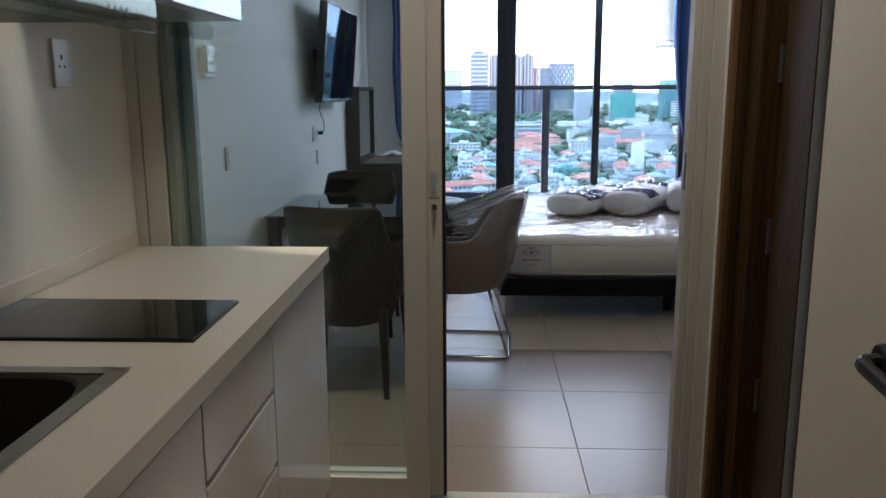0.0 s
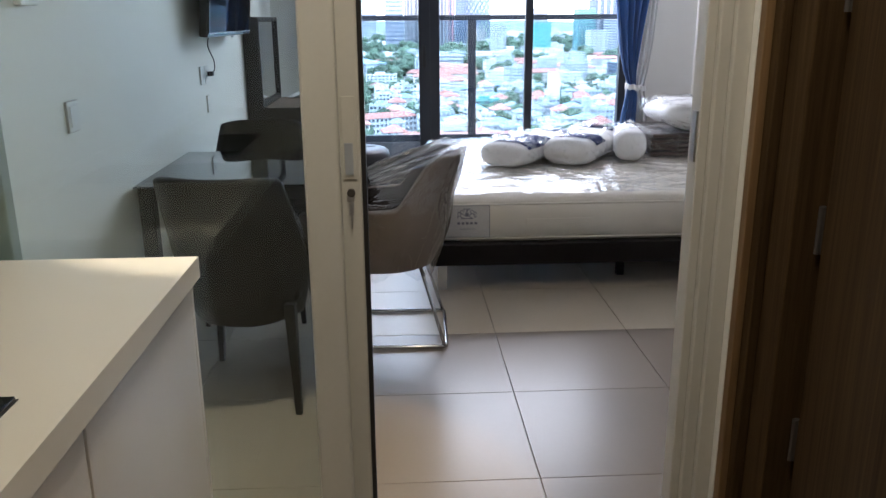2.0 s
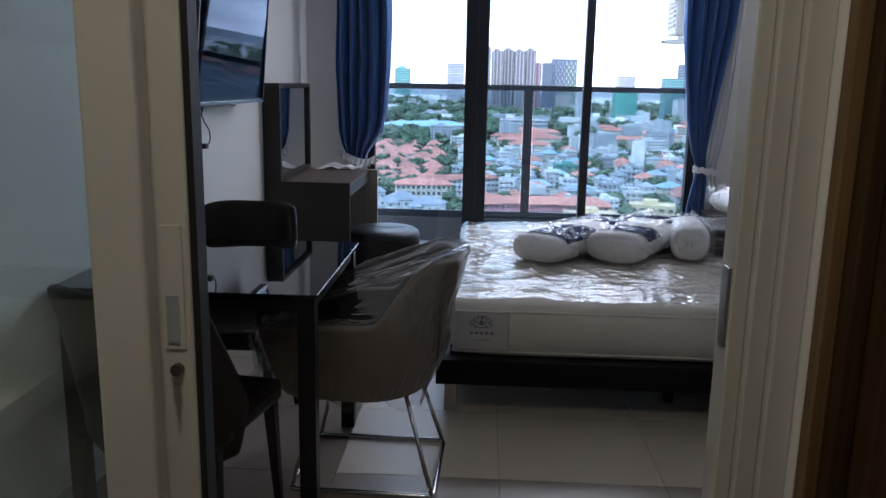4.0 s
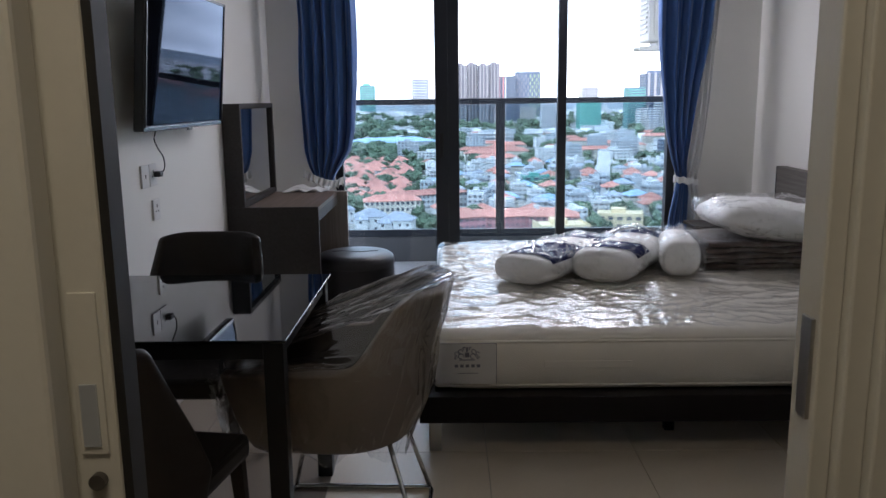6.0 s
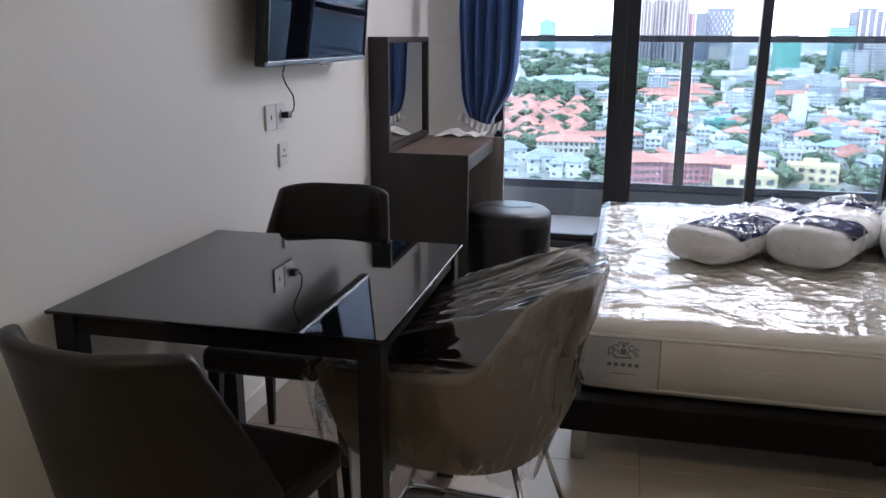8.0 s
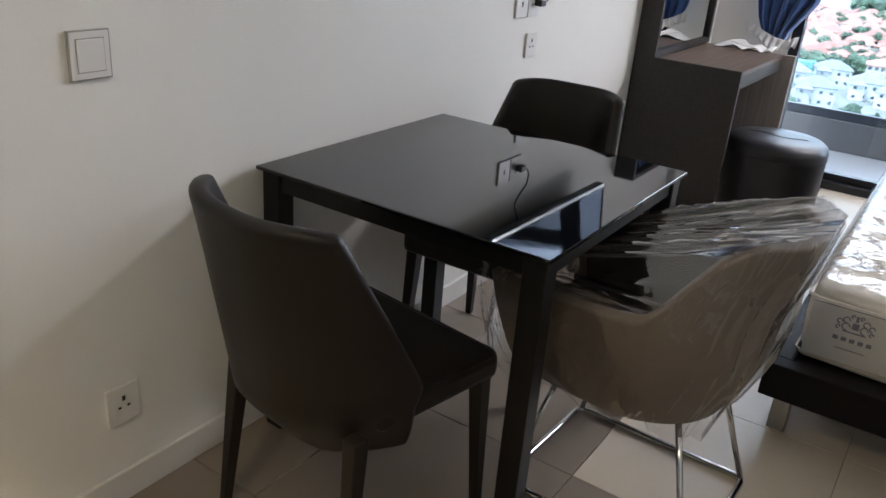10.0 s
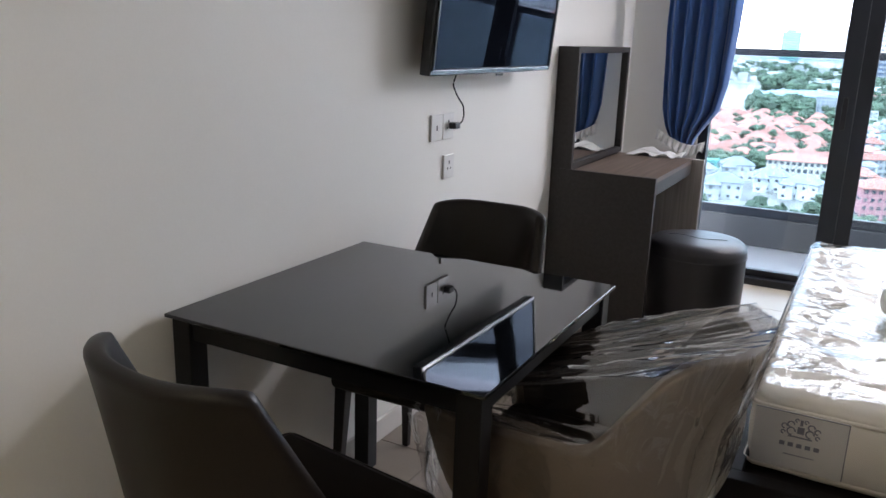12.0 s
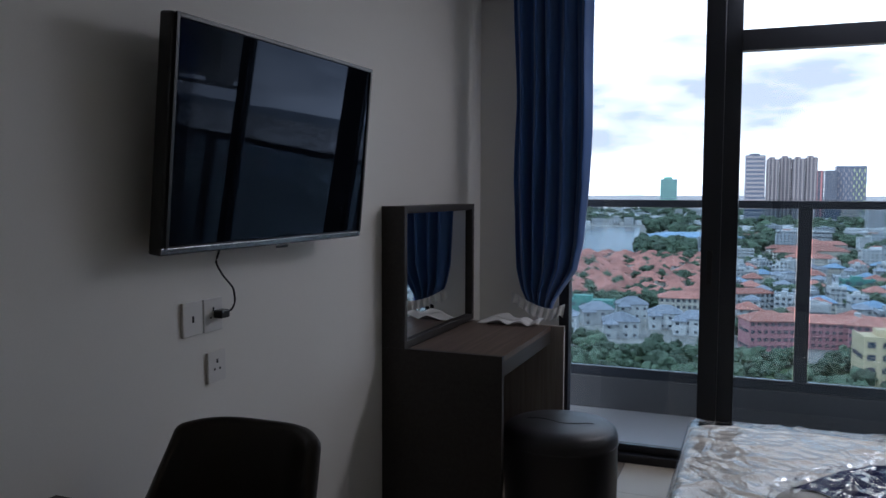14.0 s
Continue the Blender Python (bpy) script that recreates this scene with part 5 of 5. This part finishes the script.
def block(label, w, d, h, wallm, floors, roofm=None, bay=3.4, group="city blocks", frame=None):
    """A flat-roofed block: each storey a row of windows on its front and a band on its side, a parapet and a roof hut."""
    t = thing("building", (0, 0, 0), label, "building", group)
    child("wall", raw_boxes("wall", [(-w / 2, w / 2, -d / 2, d / 2, 0, h)], wallm), t)
    fh = h / floors
    n = max(2, int(w / bay))
    row = raw_boxes("window_row", [(-w / 2 + (k + 0.22) * w / n, -w / 2 + (k + 0.78) * w / n, -0.12, 0.12, 0, fh * 0.48) for k in range(n)], C_WIN)
    side = raw_boxes("window_row", [(-0.12, 0.12, -d * 0.40, d * 0.40, 0, fh * 0.40)], C_WIN)
    for f in range(floors):
        child("window_row", row, t, (0, -d / 2, f * fh + fh * 0.32))
        if f % 2 == 0:
            child("window_row", side, t, (-w / 2, 0, f * fh + fh * 0.34))
            child("window_row", side, t, (w / 2, 0, f * fh + fh * 0.34))
    if roofm is None:
        child("parapet", raw_boxes("parapet", [(-w / 2, w / 2, -d / 2 - 0.15, -d / 2 + 0.1, h, h + 0.9), (-w / 2, -w / 2 + 0.25, -d / 2, d / 2, h, h + 0.9), (w / 2 - 0.25, w / 2, -d / 2, d / 2, h, h + 0.9)], wallm), t)
        child("roof_hut", raw_boxes("roof_hut", [(-w * 0.2, w * 0.12, -d * 0.1, d * 0.3, h, h + 2.6)], wallm), t)
    else:
        child("roof", raw("roof", *hip(w, d, h, 0.25 * min(w, d)), roofm), t)
    return t


taken = []


def free(x, y, r):
    for a, b, c in taken:
        if (x - a) ** 2 + (y - b) ** 2 < (r + c) ** 2:
            return False
    taken.append((x, y, r))
    return True


def spread(protos, count, x0, x1, y0, y1, r, turn=(0, 20), slope=0.0):
    """Copies of prototypes strewn over a quarter without overlaps; the quarter fans out with distance."""
    made, tries = 0, 0
    while made < count and tries < count * 40:
        tries += 1
        y = rng.uniform(y0, y1)
        x = rng.uniform(x0, x1) * (y / y0) + slope * (y - y0)
        if free(x, y, r):
            copy_thing(protos[made % len(protos)], pose(x, y, GZ, 0, 0, turn[0] + rng.choice((0, 90, 180)) * (rng.random() < 0.25) + rng.uniform(-turn[1], turn[1])))
            made += 1


def put(ob, x, y, rz=0, r=20):
    ob.matrix_basis = pose(x, y, GZ, 0, 0, rz)
    taken.append((x, y, r))
    return ob


# towers on the skyline
def tower(label, x, y, w, d, top, wallm, bands=0, piers=0, rz=0, bandm=None, pierm=None, crown=0.0):
    t = thing("tower", (0, 0, 0), label, "building", "skyline towers")
    h = top - GZ
    child("wall", raw_boxes("wall", [(-w / 2, w / 2, -d / 2, d / 2, 0, h)], wallm), t)
    if bands:
        fh = h / bands
        me = raw_boxes("window_band", [(-w / 2 - 0.35, w / 2 + 0.35, -d / 2 - 0.35, d / 2 + 0.35, 0, fh * 0.46)], bandm or C_WIN)
        for k in range(bands):
            child("window_band", me, t, (0, 0, fh * (k + 0.35)))
    if piers:
        me = raw_boxes("pier", [(-w / piers * 0.17, w / piers * 0.17, -0.9, 0.9, 0, h + 1.5)], pierm or C_STRIP)
        for k in range(piers):
            child("pier", me, t, (-w / 2 + (k + 0.5) * w / piers, -d / 2 - 0.5, 0))
    if crown:
        child("roof_hut", raw_boxes("roof_hut", [(-w * 0.3, w * 0.2, -d * 0.3, d * 0.3, h, h + crown)], wallm), t)
    return put(t, x, y, rz, max(w, d) * 0.6)


tower("blue-grey glass tower with pale floor bands", -8, 1910, 40, 35, 84, C_BLUE, 17, 0, 4, C_STRIP, crown=4)
for k in range(4):
    tower("mauve-grey twin residential tower with pale piers", 29 + 27.5 * k, 2030 + 14 * (k % 2), 25, 30, 80 + 3 * (k % 2), C_TOWER, 26, 3, 3, C_WIN, C_STRIP, crown=5)
tower("slim blue tower with pink piers", 136, 2150, 20, 24, 56, C_BLUE, 14, 2, 0, C_WIN, C_PINK)
tower("dark blue-grey glass office tower", 178, 2372, 28, 34, 62, C_BLUE, 20, 0, 0)
chk = tower("dark tower with pale checkered facade panels", 228, 2396, 72, 40, 74, C_BLUE, 0, 0, 2)
panel = raw_boxes("panel", [(-1.5, 1.5, -0.7, 0.7, 0, 8.0)], C_LIME)
panel_w = raw_boxes("panel", [(-1.5, 1.5, -0.7, 0.7, 0, 8.0)], C_STRIP)
for i in range(11):
    for j in range(13):
        if (i + j) % 2 == 0:
            child("panel", panel if i > 5 else panel_w, chk, (-31 + 6.2 * i, -20.5, 8 + 10.4 * j))
tower("green netted tower under construction with a crane", -462, 4600, 88, 70, 76, C_GREEN, 12, 0, 5, C_BLUE, crown=12)
tower("plain blue-grey tower with grey bands", -120, 3380, 68, 50, 80, C_BLUE, 24, 0, 0, C_GREY)
tower("white residential tower with dark windows", 210, 1735, 30, 26, -14, C_WHITE, 15, 4, 5, C_WIN)
tower("cream residential tower with dark windows", 197, 2050, 36, 30, -24, C_CREAM, 12, 3, 0, C_WIN)
tower("half-built tower in green netting", 292, 1712, 44, 36, -8, C_GREEN, 9, 0, 4, C_GREEN)
tower("white upper storeys of an unfinished tower", 292, 1716, 34, 28, 20, C_WHITE, 30, 5, 4, C_WIN)
tower("grey-green office tower with blue bands", 362, 1600, 34, 30, 18, C_GREEN, 18, 0, 6, C_BLUE)
tower("tall pale grey residential tower", 404, 1610, 52, 34, 44, C_BLUE, 24, 4, 8, C_WIN, C_STRIP, crown=6)
tower("white residential tower with balconies", 420, 1560, 50, 30, 2, C_WHITE, 16, 5, 8, C_WIN)
tower("white residential tower with balconies", 375, 1545, 36, 28, -22, C_WHITE, 12, 4, 6, C_WIN)
tower("slim white water tower shaft", 136, 712, 9, 9, -46, C_WHITE, 0, 0, 8)
tower("white civic block with rows of windows", 62, 1250, 70, 26, -52, C_WHITE, 4, 12, 3, C_WIN)
tower("long blue glass office block", 300, 1010, 70, 36, -52, C_BLUE, 5, 0, 10, C_WIN)
tower("long grey hall with ribbed front", 246, 800, 60, 40, -55, C_WHITE, 2, 14, 14, C_GREY, C_WHITE)

# blue-roofed hall
bh = thing("hall", (0, 0, 0), "long low hall with a pale blue metal roof", "hall")
child("wall", raw_boxes("wall", [(-62, 62, -24, 24, 0, 17)], C_GREY), bh)
child("roof", raw("roof", *hip(124, 48, 17, 6, 2), BLUEROOF), bh)
put(bh, -84, 1150, 24, 80)

# white blocks further east
put(block("tall white colonnaded block with a red tiled roof", 34, 20, 55, C_WHITE, 12, REDROOF, 4.2, "white blocks"), 196, 488, -20, 22)
put(block("tall white colonnaded block with a red tiled roof", 24, 18, 51, C_WHITE, 11, REDROOF, 4.2, "white blocks"), 166, 512, -12, 16)

# pink school-like block, ochre block, near houses
for x, y, w, d, h, rz in ((6, 425, 22, 16, 15, 20), (30, 440, 46, 14, 13, 6), (56, 432, 26, 15, 14, -8)):
    put(block("pink block with arched windows and a red tiled roof", w, d, h, C_PINK, 4, REDROOF, 3.0, "pink blocks"), x, y, rz, 15)
put(block("ochre block with a flat roof", 22, 18, 20, C_YEL, 4, None, 5.0, "ochre blocks"), 50, 360, 8, 14)
put(block("ochre block with a flat roof", 26, 20, 9, C_YEL, 2, None, 5.0, "ochre blocks"), 100, 470, -12, 16)
put(block("long white apartment house with a red tiled roof", 62, 12, 11, C_WHITE, 3, REDROOF, 3.2, "long houses"), -18, 560, 28, 18)
put(block("long cream apartment house with a red tiled roof", 36, 14, 12, C_CREAM, 3, REDROOF, 3.2, "long houses"), -38, 520, 8, 18)
g1 = put(house("white villa with a grey slate roof", 18, 13, 9, C_WHITE, GREYROOF, 2, 7, 4, "grey villas"), -66, 432, 12, 11)
for x, y, rz in ((-47, 470, 8), (-86, 470, 20), (-30, 455, -10), (-100, 440, 5), (-70, 500, 15)):
    if free(x, y, 10):
        copy_thing(g1, pose(x, y, GZ, 0, 0, rz))
put(block("building site hung with teal netting", 34, 16, 12, C_GREEN, 3, None, 6.0, "netted sites"), -95, 482, 4, 18)
put(block("building site hung with green netting", 22, 14, 13, C_GREEN, 3, None, 6.0, "netted sites"), 70, 660, 6, 14)
v1 = put(house("cream villa with a red tiled roof", 15, 12, 6.5, C_CREAM, REDROOF, 2, 6, 3), -106, 600, 8, 9)
v2 = put(house("cream villa with a wide red roof", 18, 13, 6.0, C_CREAM, REDROOF, 2, 0, 3), -84, 640, -12, 9)
v3 = put(house("small white villa with a red tiled roof", 12, 11, 6.5, C_WHITE, REDROOF, 2, 5, 2), -64, 690, 30, 8)
spread([v1, v2, v3], 120, -122, -32, 575, 960, 9.0, (8, 25), 0.0)
w1 = put(house("white town house with a red roof", 14, 12, 10, C_WHITE, REDROOF, 3, 0, 3, "town houses"), 40, 640, 5, 9)
w2 = put(house("white gabled town house with a grey roof", 9, 12, 11, C_WHITE, GREYROOF, 3, 0, 2, "town houses"), 26, 720, 5, 8)
w3 = put(block("white town house with a flat roof", 10, 14, 13, C_WHITE, 4, None, 3.2, "town houses"), 60, 560, 5, 9)
w4 = put(block("grey town house with a flat roof", 13, 14, 12, C_GREY, 3, None, 3.2, "town houses"), 96, 520, -5, 10)
w5 = put(block("cream block with a blue metal roof", 16, 14, 9, C_CREAM, 3, BLUEROOF, 3.2, "town houses"), 130, 560, 12, 11)
spread([w3, w1, w4, w2, w3, w1, w5, w3, w1, w2, w4], 130, -14, 165, 455, 860, 9.5, (5, 14))
b1 = put(block("white mid-rise block with a flat roof", 34, 16, 17, C_WHITE, 5, None, 4.0), 120, 960, 6, 18)
b2 = put(block("cream mid-rise block with a red roof", 46, 16, 12, C_CREAM, 4, REDROOF, 4.0), 40, 960, 3, 22)
b3 = put(block("grey concrete mid-rise block with a flat roof", 26, 18, 24, C_GREY, 7, None, 4.0), 200, 1100, -6, 16)
spread([b2, b1, b2, b3], 70, -60, 330, 880, 1500, 21, (3, 12))
spread([v2, v1], 60, -210, -128, 480, 800, 11, (8, 25))

spread([w3, w1, w4, w5], 50, 420, 640, 640, 1100, 14, (5, 20))

# far carpet of roofs
rows = []
for k in range(3600):
    y = 1350 + 3300 * rng.random() ** 1.3
    x = y * rng.uniform(-0.34, 0.46) if k % 6 else y * rng.uniform(0.46, 0.95)
    if -900 < x < -140 and y < 1900:
        continue
    w, d = rng.uniform(9, 40), rng.uniform(9, 26)
    rows.append((x - w / 2, x + w / 2, y - d / 2, y + d / 2, GZ, GZ + rng.uniform(4, 13) * (2.2 if rng.random() < 0.08 else 1)))
tagged(new("far_roofs", raw_boxes("far_roofs", rows, C_MIX)), "pale carpet of small far houses", "houses", kind="stuff")

# trees
ico = bmesh.new()
bmesh.ops.create_icosphere(ico, subdivisions=2, radius=1.0)
ico_v = np.array([v.co[:] for v in ico.verts])
ico_f = np.array([[v.index for v in f.verts] for f in ico.faces])
ico.free()


def woods(name, label, spots, size):
    """Tree crowns, each of several rugged clumps."""
    vs, fs, n = [], [], 0
    for x, y in spots:
        s = size * rng.uniform(0.6, 1.35)
        for k in range(7):
            a, r = rng.uniform(0, 6.28), rng.uniform(0.1, 0.75) * s
            c = np.array((x + r * math.cos(a), y + r * math.sin(a), GZ + s * rng.uniform(0.55, 1.35)))
            q = ico_v * (s * np.array((rng.uniform(0.3, 0.6), rng.uniform(0.3, 0.6), rng.uniform(0.25, 0.5))))
            q = q * (1 + 0.22 * np.random.RandomState(n % 9973).randn(len(q), 1))
            vs.append(q + c)
            fs.append(ico_f + n)
            n += len(q)
        vs.append(np.array([(x - .3, y, GZ), (x + .3, y, GZ), (x, y + .4, GZ), (x, y, GZ + s)]))
        fs.append(np.array([(0, 1, 3), (1, 2, 3), (2, 0, 3)]) + n)
        n += 4
    me = raw(name, np.concatenate(vs).tolist(), np.concatenate(fs).tolist(), LEAF)
    return tagged(new(name, me), label, "trees", kind="stuff")


def strew(count, x0, x1, y0, y1, clump=0.0, keep=3.0):
    out = []
    while len(out) < count:
        y = rng.uniform(y0, y1)
        x = rng.uniform(x0, x1) * (y / y0)
        if clump and wav(x, y, 3.0, clump) < 0.0:
            continue
        if 880 < y < 1850 and x < -128 - (y - 900) * 0.09:
            continue
        if all((x - a) ** 2 + (y - b) ** 2 > (c * 0.75 + keep) ** 2 for a, b, c in taken) or rng.random() < 0.02:
            out.append((x, y))
    return out


woods("near_trees", "dense green scrub and trees below the tower", strew(240, -140, 130, 330, 400), 5.0)
woods("villa_trees", "green garden trees between red roofs", strew(260, -120, -20, 520, 1000), 5.0)
woods("town_trees", "green trees between town houses", strew(330, -20, 170, 430, 1000, 0.012), 6.0)
woods("park_trees", "dark belt of trees behind the villas", strew(420, -150, 140, 1000, 1320, 0.008), 9.0)
woods("far_trees", "far dark tree belts in the city", strew(700, -300, 500, 1300, 3200, 0.004), 13.0)

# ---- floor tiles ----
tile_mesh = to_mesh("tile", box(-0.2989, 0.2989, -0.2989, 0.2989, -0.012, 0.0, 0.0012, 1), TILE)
# tiles past the bright line carry that light in their colour
lit_tile_mesh = to_mesh("tile", box(-0.2989, 0.2989, -0.2989, 0.2989, -0.012, 0.0, 0.0012, 1), TILE_LIT)
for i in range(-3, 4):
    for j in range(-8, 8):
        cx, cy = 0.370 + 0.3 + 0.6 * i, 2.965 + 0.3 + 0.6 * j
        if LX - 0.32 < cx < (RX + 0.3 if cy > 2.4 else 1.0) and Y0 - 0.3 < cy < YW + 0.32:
            t = new("tile", lit_tile_mesh if cy > 4.2 and cx > -0.3 else tile_mesh)
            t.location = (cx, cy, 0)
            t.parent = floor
